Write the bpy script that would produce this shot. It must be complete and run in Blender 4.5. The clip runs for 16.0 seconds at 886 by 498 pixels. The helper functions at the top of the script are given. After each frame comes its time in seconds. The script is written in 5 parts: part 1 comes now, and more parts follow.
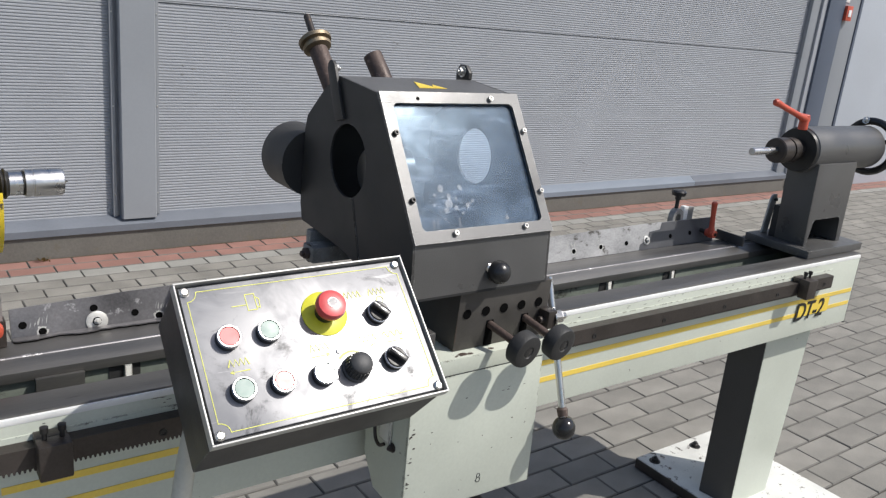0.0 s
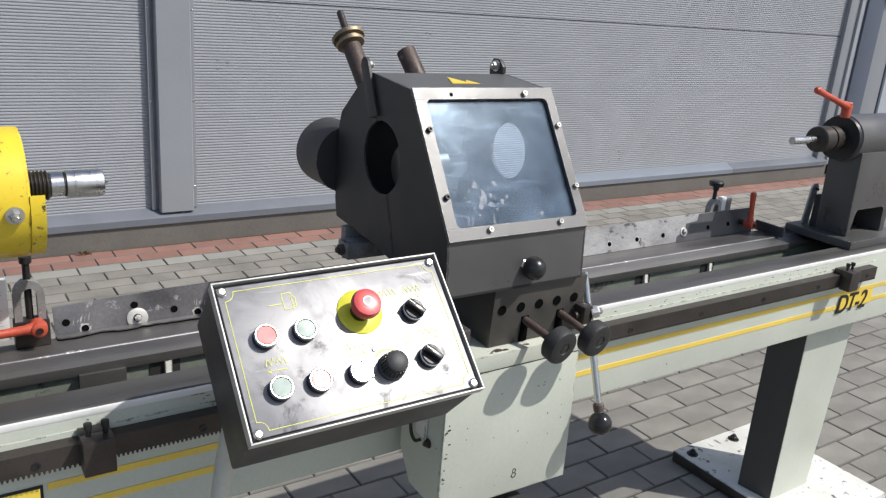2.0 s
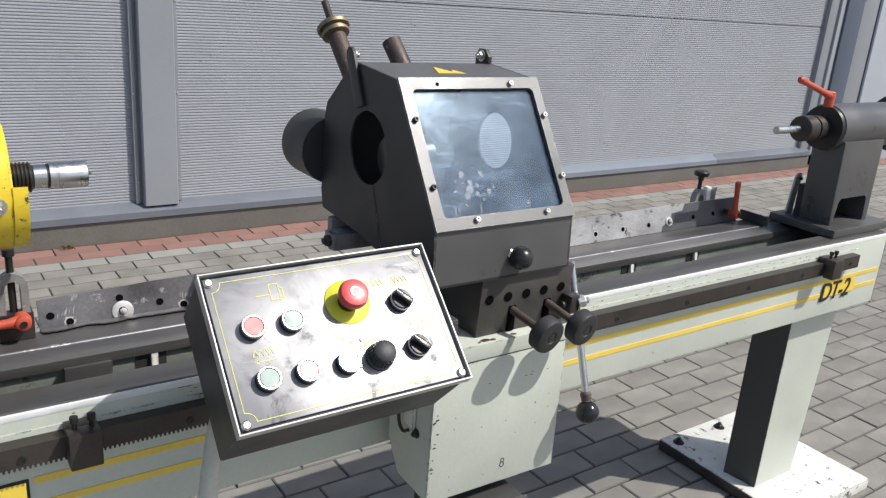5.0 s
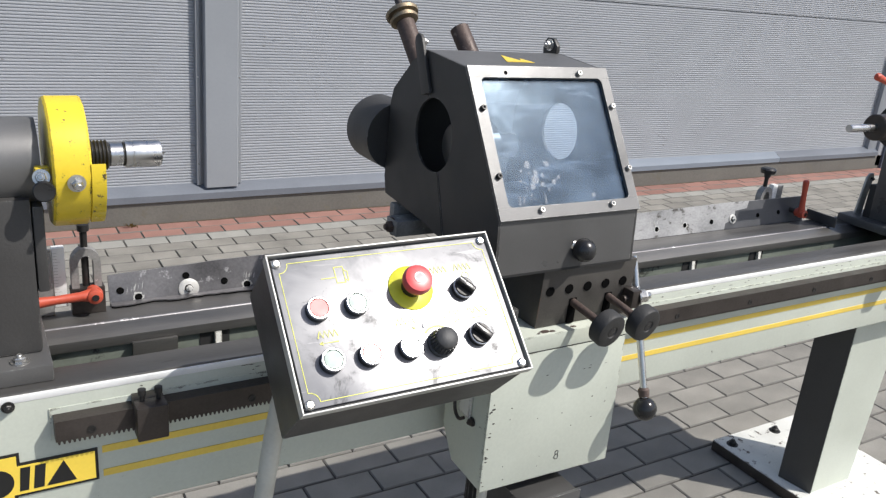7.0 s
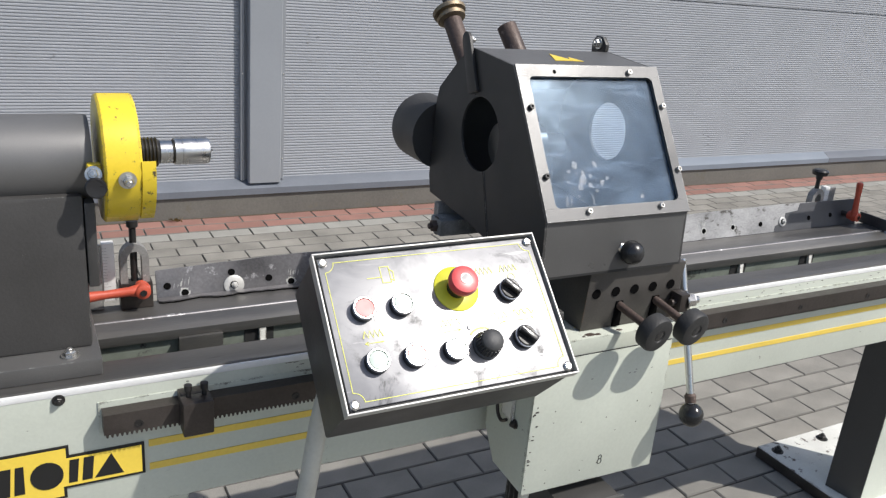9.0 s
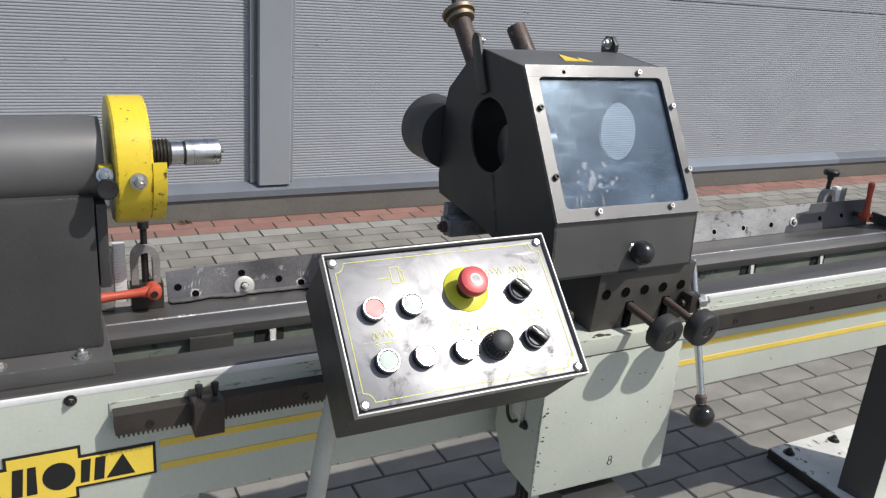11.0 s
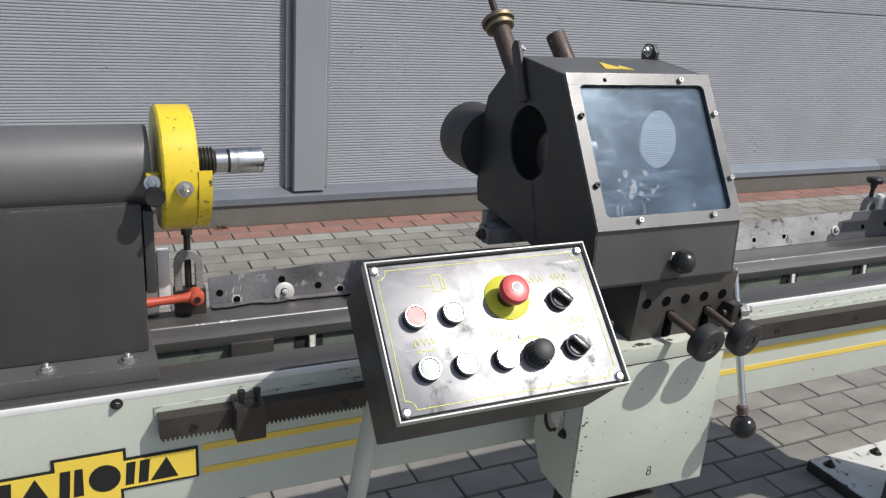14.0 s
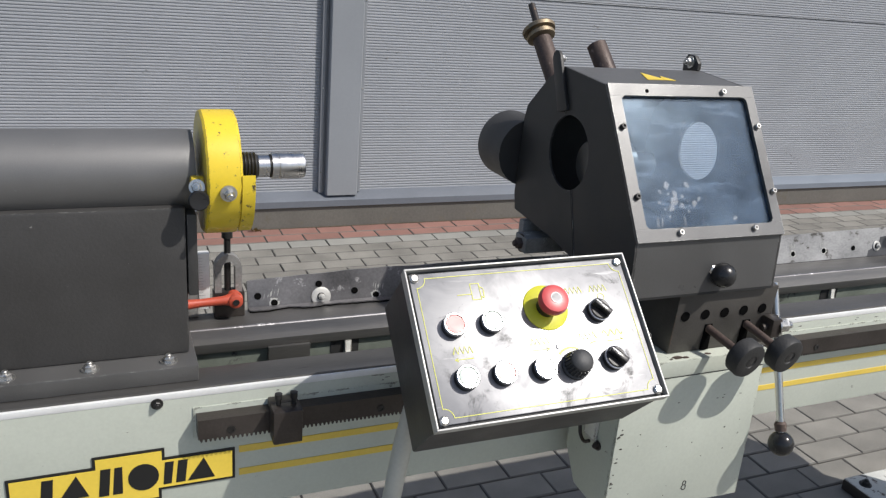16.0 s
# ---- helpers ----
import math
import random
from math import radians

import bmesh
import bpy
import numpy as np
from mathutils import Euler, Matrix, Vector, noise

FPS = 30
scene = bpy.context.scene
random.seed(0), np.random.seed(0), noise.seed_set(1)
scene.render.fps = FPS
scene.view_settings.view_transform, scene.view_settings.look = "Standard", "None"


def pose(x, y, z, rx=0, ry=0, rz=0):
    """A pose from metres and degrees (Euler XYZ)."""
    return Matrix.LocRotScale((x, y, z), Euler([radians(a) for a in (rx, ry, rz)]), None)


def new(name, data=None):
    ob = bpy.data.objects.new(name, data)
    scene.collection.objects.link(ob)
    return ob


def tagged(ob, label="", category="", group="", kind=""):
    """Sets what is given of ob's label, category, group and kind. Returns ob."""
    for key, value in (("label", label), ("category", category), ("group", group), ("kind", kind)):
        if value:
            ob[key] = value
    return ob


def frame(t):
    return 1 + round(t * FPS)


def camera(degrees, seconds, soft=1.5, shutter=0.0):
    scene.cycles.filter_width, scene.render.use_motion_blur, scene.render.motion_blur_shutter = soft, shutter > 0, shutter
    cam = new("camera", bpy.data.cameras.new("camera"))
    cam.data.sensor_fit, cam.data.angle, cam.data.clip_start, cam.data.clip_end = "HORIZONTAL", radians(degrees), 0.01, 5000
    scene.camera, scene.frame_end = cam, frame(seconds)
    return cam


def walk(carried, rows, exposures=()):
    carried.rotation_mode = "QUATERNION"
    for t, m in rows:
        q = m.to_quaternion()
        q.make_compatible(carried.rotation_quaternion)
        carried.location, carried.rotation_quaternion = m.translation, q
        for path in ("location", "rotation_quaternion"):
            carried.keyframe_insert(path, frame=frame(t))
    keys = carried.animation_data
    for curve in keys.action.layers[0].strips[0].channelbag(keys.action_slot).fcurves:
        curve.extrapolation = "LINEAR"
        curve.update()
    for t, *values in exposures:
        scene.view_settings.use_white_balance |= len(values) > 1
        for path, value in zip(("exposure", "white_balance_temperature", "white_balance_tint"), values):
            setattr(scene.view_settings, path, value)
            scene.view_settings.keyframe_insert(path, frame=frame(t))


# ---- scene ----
cam = camera(57.76, 16.0, soft=1.3)
PATH = [
    (0.0, -1.0482, -1.0699, 1.3887, 72.947, -5.445, -35.297),
    (0.5, -1.0465, -1.0639, 1.4038, 72.629, -5.232, -34.721),
    (1.0, -1.0535, -1.0630, 1.3997, 72.369, -4.841, -33.684),
    (1.5, -1.0479, -1.0615, 1.4024, 72.112, -4.395, -33.126),
    (2.0, -1.0466, -1.0646, 1.3998, 71.949, -4.372, -33.081),
    (2.5, -1.0374, -1.0787, 1.4013, 71.851, -4.016, -33.613),
    (3.0, -1.0411, -1.0902, 1.4034, 71.960, -3.863, -34.990),
    (5.5, -1.0503, -1.0614, 1.3949, 71.399, -4.651, -33.345),
    (6.0, -1.0537, -1.0634, 1.3961, 71.324, -4.926, -32.156),
    (6.5, -1.0558, -1.0637, 1.3931, 70.985, -4.903, -31.152),
    (7.0, -1.0646, -1.0542, 1.3912, 70.482, -5.035, -30.144),
    (7.5, -1.0667, -1.0427, 1.3909, 70.162, -4.988, -29.499),
    (8.0, -1.0663, -1.0400, 1.3917, 70.017, -4.988, -28.675),
    (10.5, -1.0741, -1.0393, 1.3914, 70.168, -4.603, -26.555),
    (11.0, -1.0702, -1.0401, 1.3898, 70.119, -4.550, -26.746),
    (11.5, -1.0682, -1.0382, 1.3886, 69.983, -4.491, -26.799),
    (12.0, -1.0703, -1.0368, 1.3880, 70.077, -4.571, -26.500),
    (12.5, -1.0759, -1.0357, 1.3897, 70.271, -4.665, -26.042),
    (13.0, -1.0800, -1.0347, 1.3930, 70.489, -4.615, -25.584),
    (13.5, -1.0839, -1.0314, 1.3916, 70.432, -4.315, -25.049),
    (14.0, -1.0838, -1.0353, 1.3930, 70.346, -4.089, -24.601),
    (14.5, -1.0861, -1.0399, 1.3930, 70.414, -4.089, -24.323),
    (15.0, -1.0930, -1.0413, 1.3988, 70.630, -4.372, -23.843),
    (15.5, -1.0974, -1.0362, 1.3966, 70.726, -4.532, -23.013),
    (16.0, -1.0986, -1.0300, 1.3956, 70.595, -4.507, -22.339),
]
walk(cam, [(t, pose(x, y, z, rx, ry, rz)) for t, x, y, z, rx, ry, rz in PATH],
     exposures=((0.0, -0.20), (5.5, -0.10), (8.0, -0.01), (10.5, -0.26), (16.0, -0.32)))

# ---- world, sun, exposure ----
SUN = Vector((1.05, -1.0, 1.8)).normalized()
world = bpy.data.worlds.new("sky")
scene.world = world
world.use_nodes = True
sky = world.node_tree.nodes.new("ShaderNodeTexSky")
sky.sky_type, sky.sun_disc = "NISHITA", False
sky.sun_elevation = math.asin(SUN.z)
sky.air_density, sky.dust_density, sky.ozone_density = 0.92, 1.9, 0.9
sky.sun_rotation = math.atan2(SUN.x, SUN.y)
world.node_tree.nodes["Background"].inputs["Strength"].default_value = 0.145
world.node_tree.links.new(sky.outputs[0], world.node_tree.nodes["Background"].inputs["Color"])
sun_data = bpy.data.lights.new("sun", "SUN")
sun_data.energy, sun_data.angle, sun_data.color = 4.75, radians(0.6), (1.0, 0.965, 0.92)
sun = new("sun", sun_data)
sun.matrix_world = Matrix.Translation((4, -7, 8)) @ SUN.to_track_quat("Z", "Y").to_matrix().to_4x4()

# ---- materials ----
def material(name, color, rough=0.6, metal=0.0, scale=12.0, spread=0.12, grain=160.0, bump=0.06, wear=None, wear_at=0.62,
             wear_scale=30.0, per_piece=0.0, stretch=(1, 1, 1), rough_var=0.12, coat=0.0, edge=0.0):
    """A painted, metal or mineral surface: broad stains, fine grain with relief, and worn or dirty spots."""
    m = bpy.data.materials.new(name)
    m.use_nodes = True
    nt, b = m.node_tree, m.node_tree.nodes["Principled BSDF"]
    add, link = nt.nodes.new, nt.links.new
    pos = add("ShaderNodeTexCoord")
    mp = add("ShaderNodeMapping")
    mp.inputs["Scale"].default_value = stretch
    link(pos.outputs["Object"], mp.inputs["Vector"])
    n1, n2 = add("ShaderNodeTexNoise"), add("ShaderNodeTexNoise")
    n1.inputs["Scale"].default_value, n1.inputs["Detail"].default_value = scale, 6
    n2.inputs["Scale"].default_value, n2.inputs["Detail"].default_value = grain, 4
    for n in (n1, n2):
        link(mp.outputs[0], n.inputs["Vector"])
    mixed = add("ShaderNodeMath")
    mixed.operation = "ADD"
    link(n1.outputs[0], mixed.inputs[0])
    half = add("ShaderNodeMath")
    half.operation, half.inputs[1].default_value = "MULTIPLY", 0.5
    link(n2.outputs[0], half.inputs[0])
    link(half.outputs[0], mixed.inputs[1])
    ramp = add("ShaderNodeMapRange")
    ramp.inputs["From Min"].default_value, ramp.inputs["From Max"].default_value = 0.45, 1.05
    ramp.inputs["To Min"].default_value, ramp.inputs["To Max"].default_value = 1 - spread, 1 + spread
    link(mixed.outputs[0], ramp.inputs["Value"])
    shade = add("ShaderNodeVectorMath")
    shade.operation = "SCALE"
    shade.inputs[0].default_value = color
    last = ramp.outputs[0]
    if per_piece:
        info = add("ShaderNodeObjectInfo")
        geo = add("ShaderNodeNewGeometry")
        both = add("ShaderNodeMath")
        both.operation = "ADD"
        link(info.outputs["Random"], both.inputs[0])
        link(geo.outputs["Random Per Island"], both.inputs[1])
        frac = add("ShaderNodeMath")
        frac.operation = "FRACT"
        link(both.outputs[0], frac.inputs[0])
        pr = add("ShaderNodeMapRange")
        pr.inputs["To Min"].default_value, pr.inputs["To Max"].default_value = 1 - per_piece, 1 + per_piece
        link(frac.outputs[0], pr.inputs["Value"])
        mul = add("ShaderNodeMath")
        mul.operation = "MULTIPLY"
        link(last, mul.inputs[0])
        link(pr.outputs[0], mul.inputs[1])
        last = mul.outputs[0]
    link(last, shade.inputs["Scale"])
    out = shade.outputs[0]
    if wear is not None:
        n3 = add("ShaderNodeTexNoise")
        n3.inputs["Scale"].default_value, n3.inputs["Detail"].default_value, n3.inputs["Roughness"].default_value = wear_scale, 8, 0.7
        link(mp.outputs[0], n3.inputs["Vector"])
        cut = add("ShaderNodeMapRange")
        cut.inputs["From Min"].default_value, cut.inputs["From Max"].default_value = wear_at, wear_at + 0.05
        link(n3.outputs[0], cut.inputs["Value"])
        spots = cut.outputs[0]
        if edge:
            rim, flat, dot = add("ShaderNodeBevel"), add("ShaderNodeNewGeometry"), add("ShaderNodeVectorMath")
            rim.samples, rim.inputs["Radius"].default_value = 4, edge
            dot.operation = "DOT_PRODUCT"
            link(rim.outputs[0], dot.inputs[0])
            link(flat.outputs["True Normal"], dot.inputs[1])
            near = add("ShaderNodeMapRange")
            near.inputs["From Min"].default_value, near.inputs["From Max"].default_value = 0.975, 0.82
            near.inputs["To Max"].default_value = 0.17
            link(dot.outputs["Value"], near.inputs["Value"])
            sums, more = add("ShaderNodeMath"), add("ShaderNodeMapRange")
            link(n3.outputs[0], sums.inputs[0])
            link(near.outputs[0], sums.inputs[1])
            more.inputs["From Min"].default_value, more.inputs["From Max"].default_value = wear_at, wear_at + 0.05
            link(sums.outputs[0], more.inputs["Value"])
            spots = more.outputs[0]
        mix = add("ShaderNodeMix")
        mix.data_type = "RGBA"
        link(spots, mix.inputs["Factor"])
        link(out, mix.inputs["A"])
        mix.inputs["B"].default_value = (*wear, 1)
        out = mix.outputs["Result"]
    link(out, b.inputs["Base Color"])
    b.inputs["Metallic"].default_value = metal
    rr = add("ShaderNodeMapRange")
    rr.inputs["From Min"].default_value, rr.inputs["From Max"].default_value = 0.3, 0.7
    rr.inputs["To Min"].default_value, rr.inputs["To Max"].default_value = max(0.02, rough - rough_var), min(1, rough + rough_var)
    link(n1.outputs[0], rr.inputs["Value"])
    link(rr.outputs[0], b.inputs["Roughness"])
    if coat:
        b.inputs["Coat Weight"].default_value, b.inputs["Coat Roughness"].default_value = coat, 0.15
    if bump:
        bp = add("ShaderNodeBump")
        bp.inputs["Strength"].default_value, bp.inputs["Distance"].default_value = bump, 0.004
        link(n2.outputs[0], bp.inputs["Height"])
        link(bp.outputs[0], b.inputs["Normal"])
    return m


def scuffed_face():
    """Black anodised sheet, rubbed pale in clouds, with soft grime and fine scratches."""
    m = bpy.data.materials.new("scuffed black panel face")
    m.use_nodes = True
    nt, b = m.node_tree, m.node_tree.nodes["Principled BSDF"]
    add, link = nt.nodes.new, nt.links.new
    pos = add("ShaderNodeTexCoord")

    def spread(scale, detail, rough, warp, lo, hi, to0, to1, stretch=(1, 1, 1), turn=0.0):
        mp, n, r = add("ShaderNodeMapping"), add("ShaderNodeTexNoise"), add("ShaderNodeMapRange")
        mp.inputs["Scale"].default_value, mp.inputs["Rotation"].default_value = stretch, (0, turn, 0)
        link(pos.outputs["Object"], mp.inputs["Vector"])
        link(mp.outputs[0], n.inputs["Vector"])
        n.inputs["Scale"].default_value, n.inputs["Detail"].default_value = scale, detail
        n.inputs["Roughness"].default_value, n.inputs["Distortion"].default_value = rough, warp
        link(n.outputs[0], r.inputs["Value"])
        r.interpolation_type = "SMOOTHSTEP"
        for key, value in (("From Min", lo), ("From Max", hi), ("To Min", to0), ("To Max", to1)):
            r.inputs[key].default_value = value
        return r.outputs[0]

    def mixed(factor, a, c):
        n = add("ShaderNodeMix")
        n.data_type = "RGBA"
        link(factor, n.inputs["Factor"])
        for key, value in (("A", a), ("B", c)):
            if isinstance(value, tuple):
                n.inputs[key].default_value = (*value, 1)
            else:
                link(value, n.inputs[key])
        return n.outputs["Result"]

    rubbed = mixed(spread(9, 6, 0.6, 0.8, 0.35, 0.65, 0, 1), (0.2, 0.202, 0.21), (0.33, 0.33, 0.335))
    grimy = mixed(spread(15, 9, 0.68, 1.0, 0.54, 0.68, 0, 0.85), rubbed, (0.05, 0.05, 0.05))
    lined = mixed(spread(60, 4, 0.6, 0.2, 0.63, 0.7, 0, 0.55, (0.15, 1, 2.5), 0.8), grimy, (0.42, 0.42, 0.42))
    link(lined, b.inputs["Base Color"])
    b.inputs["Metallic"].default_value = 0.8
    link(spread(30, 8, 0.7, 0.5, 0.3, 0.7, 0.36, 0.52), b.inputs["Roughness"])
    return m


PAINT = material("pale green machine paint", (0.54, 0.57, 0.492), 0.42, scale=5, spread=0.09, grain=220, bump=0.03, wear=(0.13, 0.125, 0.1), wear_at=0.665, wear_scale=46, edge=0.005)
HAMMER = material("dark grey hammered paint", (0.1, 0.099, 0.097), 0.36, 0.25, scale=9, spread=0.2, grain=640, bump=0.12, wear=(0.34, 0.34, 0.33), wear_at=0.69, wear_scale=75, edge=0.003)
FRAME = material("glossy hammered frame paint", (0.125, 0.125, 0.124), 0.4, 0.45, scale=9, spread=0.2, grain=520, bump=0.11, wear=(0.3, 0.3, 0.29), wear_at=0.69, wear_scale=60, edge=0.003)
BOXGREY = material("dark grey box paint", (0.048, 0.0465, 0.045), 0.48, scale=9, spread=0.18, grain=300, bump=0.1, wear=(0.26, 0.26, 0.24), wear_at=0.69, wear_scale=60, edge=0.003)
BARREL = material("grey hammered casting paint", (0.15, 0.149, 0.147), 0.46, 0.35, scale=7, spread=0.18, grain=950, bump=0.07, wear=(0.4, 0.4, 0.39), wear_at=0.7, wear_scale=90)
HOODSIDE = material("black side sheet paint", (0.036, 0.0345, 0.033), 0.5, scale=9, spread=0.2, grain=420, bump=0.06, wear=(0.2, 0.2, 0.19), wear_at=0.71, wear_scale=60, edge=0.003)
BLOCK = material("oily dark block steel", (0.083, 0.077, 0.07), 0.48, 0.35, scale=16, spread=0.3, grain=420, bump=0.08, wear=(0.16, 0.1, 0.07), wear_at=0.66, wear_scale=36, edge=0.004)
# black that puts shade into inner faces; also colours the oil smears
SHADE_OIL = material("flat black for shade and oil", (0.02, 0.02, 0.02), 0.7, bump=0.05)
WAY = material("ground steel way", (0.165, 0.16, 0.152), 0.42, 0.7, scale=10, spread=0.2, grain=180, bump=0.05, stretch=(0.25, 3, 3), wear=(0.08, 0.075, 0.07), wear_at=0.66, wear_scale=22)
STEEL = material("dark oiled steel", (0.07, 0.06, 0.054), 0.45, 0.6, scale=18, spread=0.25, grain=240, bump=0.12, wear=(0.19, 0.12, 0.08), wear_at=0.66, wear_scale=40)
STRAP = material("rubbed sheet steel", (0.2, 0.195, 0.2), 0.42, 0.65, scale=9, spread=0.4, grain=240, bump=0.05, wear=(0.56, 0.55, 0.55), wear_at=0.59, wear_scale=20)
SPOTTED = material("spotted pale strap steel", (0.33, 0.328, 0.325), 0.5, 0.3, scale=12, spread=0.45, grain=240, bump=0.06, wear=(0.085, 0.078, 0.07), wear_at=0.57, wear_scale=30, stretch=(0.6, 1, 1.2))
WASHER = material("dull zinc washer", (0.55, 0.545, 0.52), 0.5, 0.45, scale=50, spread=0.15, grain=400, bump=0.04)
WORN = material("worn grey casting", (0.27, 0.265, 0.255), 0.5, 0.2, scale=30, spread=0.35, grain=260, bump=0.12, wear=(0.55, 0.55, 0.53), wear_at=0.6, wear_scale=45)
CHROME = material("bright turned steel", (0.6, 0.6, 0.6), 0.29, 1.0, scale=30, spread=0.08, grain=400, bump=0.03, stretch=(4, 1, 1), rough_var=0.06)
ZINC = material("zinc plated fastener", (0.62, 0.61, 0.58), 0.3, 0.9, scale=60, spread=0.15, grain=500, bump=0.05)
BLACKBOLT = material("black oxide fastener", (0.035, 0.034, 0.033), 0.4, 0.4, scale=60, spread=0.2, grain=500, bump=0.05)
RUSTY = material("rusty brown pipe", (0.092, 0.066, 0.056), 0.6, 0.3, scale=25, spread=0.35, grain=200, bump=0.2, wear=(0.24, 0.19, 0.16), wear_at=0.6, wear_scale=50)
BRASS = material("tarnished brass", (0.26, 0.21, 0.145), 0.5, 0.8, scale=40, spread=0.25, grain=300, bump=0.08)
YELLOW = material("chipped yellow enamel", (0.8, 0.59, 0.04), 0.33, scale=10, spread=0.08, grain=200, bump=0.03, wear=(0.07, 0.06, 0.04), wear_at=0.612, wear_scale=75, edge=0.006)
FLAP = material("spotted yellow enamel", (0.8, 0.59, 0.04), 0.33, scale=10, spread=0.08, grain=200, bump=0.03, wear=(0.07, 0.06, 0.04), wear_at=0.575, wear_scale=60)
DECAL = material("yellow vinyl", (0.85, 0.62, 0.08), 0.45, scale=10, spread=0.07, grain=200, bump=0.02)
STRIPE = material("faded yellow stripe", (0.8, 0.58, 0.1), 0.5, scale=8, spread=0.1, grain=200, bump=0.02, wear=(0.5, 0.52, 0.42), wear_at=0.68, wear_scale=40)
INK = material("black print", (0.012, 0.012, 0.012), 0.5, bump=0.0)
RED = material("red lever plastic", (0.52, 0.085, 0.045), 0.45, scale=25, spread=0.14, grain=200, bump=0.05, wear=(0.35, 0.2, 0.16), wear_at=0.63, wear_scale=50)
BAKELITE = material("black bakelite", (0.018, 0.018, 0.019), 0.28, scale=30, spread=0.2, grain=300, bump=0.05)
KNOBGREY = material("worn dark grey knob", (0.06, 0.06, 0.06), 0.55, scale=30, spread=0.25, grain=300, bump=0.1)
RUBBER = material("matt black rubber", (0.025, 0.025, 0.025), 0.6, scale=30, spread=0.2, grain=300, bump=0.15)
FACE = scuffed_face()
LINE = material("yellow print", (0.72, 0.72, 0.1), 0.5, bump=0.0)
# glossless black: shade in bores, slots and thin gaps as a flat colour
VOID = material("unlit hole", (0.006, 0.006, 0.006), 0.95, bump=0.0)
VOID.node_tree.nodes["Principled BSDF"].inputs["Specular IOR Level"].default_value = 0.0
BUTTON_RED = material("red button cap", (0.62, 0.05, 0.05), 0.42, scale=60, spread=0.08, bump=0.0)
BUTTON_GREEN = material("green button cap", (0.03, 0.13, 0.1), 0.42, scale=60, spread=0.08, bump=0.0)
for m in (BUTTON_RED, BUTTON_GREEN):
    cap = m.node_tree.nodes["Principled BSDF"].inputs
    cap["Specular IOR Level"].default_value, cap["Coat Weight"].default_value, cap["Coat Roughness"].default_value = 0.7, 0.8, 0.26
ESTOP_YELLOW = material("yellow stop disc", (0.62, 0.6, 0.03), 0.45, scale=60, spread=0.08, bump=0.0)
WHITE = material("white enamel scale", (0.8, 0.8, 0.78), 0.45, scale=30, spread=0.06, bump=0.02, wear=(0.4, 0.38, 0.35), wear_at=0.68)
BONE = material("pale grey conduit", (0.55, 0.54, 0.47), 0.5, scale=20, spread=0.12, grain=150, bump=0.05, wear=(0.3, 0.28, 0.24), wear_at=0.66)
FOOTPAINT = material("white foot plate paint", (0.68, 0.68, 0.63), 0.5, scale=14, spread=0.12, grain=200, bump=0.05, wear=(0.12, 0.1, 0.08), wear_at=0.585, wear_scale=30, edge=0.006)
NAVY = material("dark blue cabinet paint", (0.03, 0.035, 0.06), 0.45, scale=10, spread=0.15, bump=0.05)
DOOR = material("grey coated door sheet", (0.365, 0.378, 0.4), 0.5, scale=2.5, spread=0.05, grain=60, bump=0.02)
POST = material("grey door post", (0.27, 0.285, 0.305), 0.5, scale=3, spread=0.05, grain=80, bump=0.02, wear=(0.42, 0.42, 0.42), wear_at=0.74)
SLATE = material("blue grey column paint", (0.09, 0.11, 0.15), 0.5, scale=3, spread=0.08, grain=80, bump=0.02)
SILL = material("grey blue sill sheet", (0.15, 0.165, 0.19), 0.45, scale=5, spread=0.1, grain=90, bump=0.03)
SILL_PALE = material("pale sill sheet", (0.205, 0.235, 0.275), 0.42, scale=5, spread=0.08, grain=90, bump=0.03)
CONCRETE = material("weathered concrete kerb", (0.14, 0.134, 0.118), 0.9, scale=3.5, spread=0.22, grain=90, bump=0.25, wear=(0.14, 0.13, 0.105), wear_at=0.6, wear_scale=9)
JOINT = material("sand in joints", (0.088, 0.08, 0.07), 0.95, scale=20, spread=0.25, grain=200, bump=0.3)
PAVER = material("grey concrete paver", (0.228, 0.217, 0.192), 0.88, scale=6, spread=0.3, grain=320, bump=0.3, per_piece=0.11, wear=(0.14, 0.135, 0.13), wear_at=0.68, wear_scale=14)
PAVER_EDGE = material("dirt on paver edges", (0.15, 0.144, 0.13), 0.92, scale=14, spread=0.2, grain=300, bump=0.2)
PAVER_PALE = material("pale concrete paver", (0.28, 0.275, 0.25), 0.88, scale=9, spread=0.12, grain=320, bump=0.3, per_piece=0.09)
PAVER_RED = material("red concrete paver", (0.265, 0.142, 0.115), 0.88, scale=9, spread=0.15, grain=320, bump=0.3, per_piece=0.12)
OILY = material("oil-stained green paint", (0.155, 0.175, 0.148), 0.5, scale=9, spread=0.25, grain=120, bump=0.05, wear=(0.04, 0.04, 0.035), wear_at=0.6, wear_scale=11)
LEAF = material("dry weed", (0.2, 0.16, 0.05), 0.8, scale=40, spread=0.3, bump=0.0)


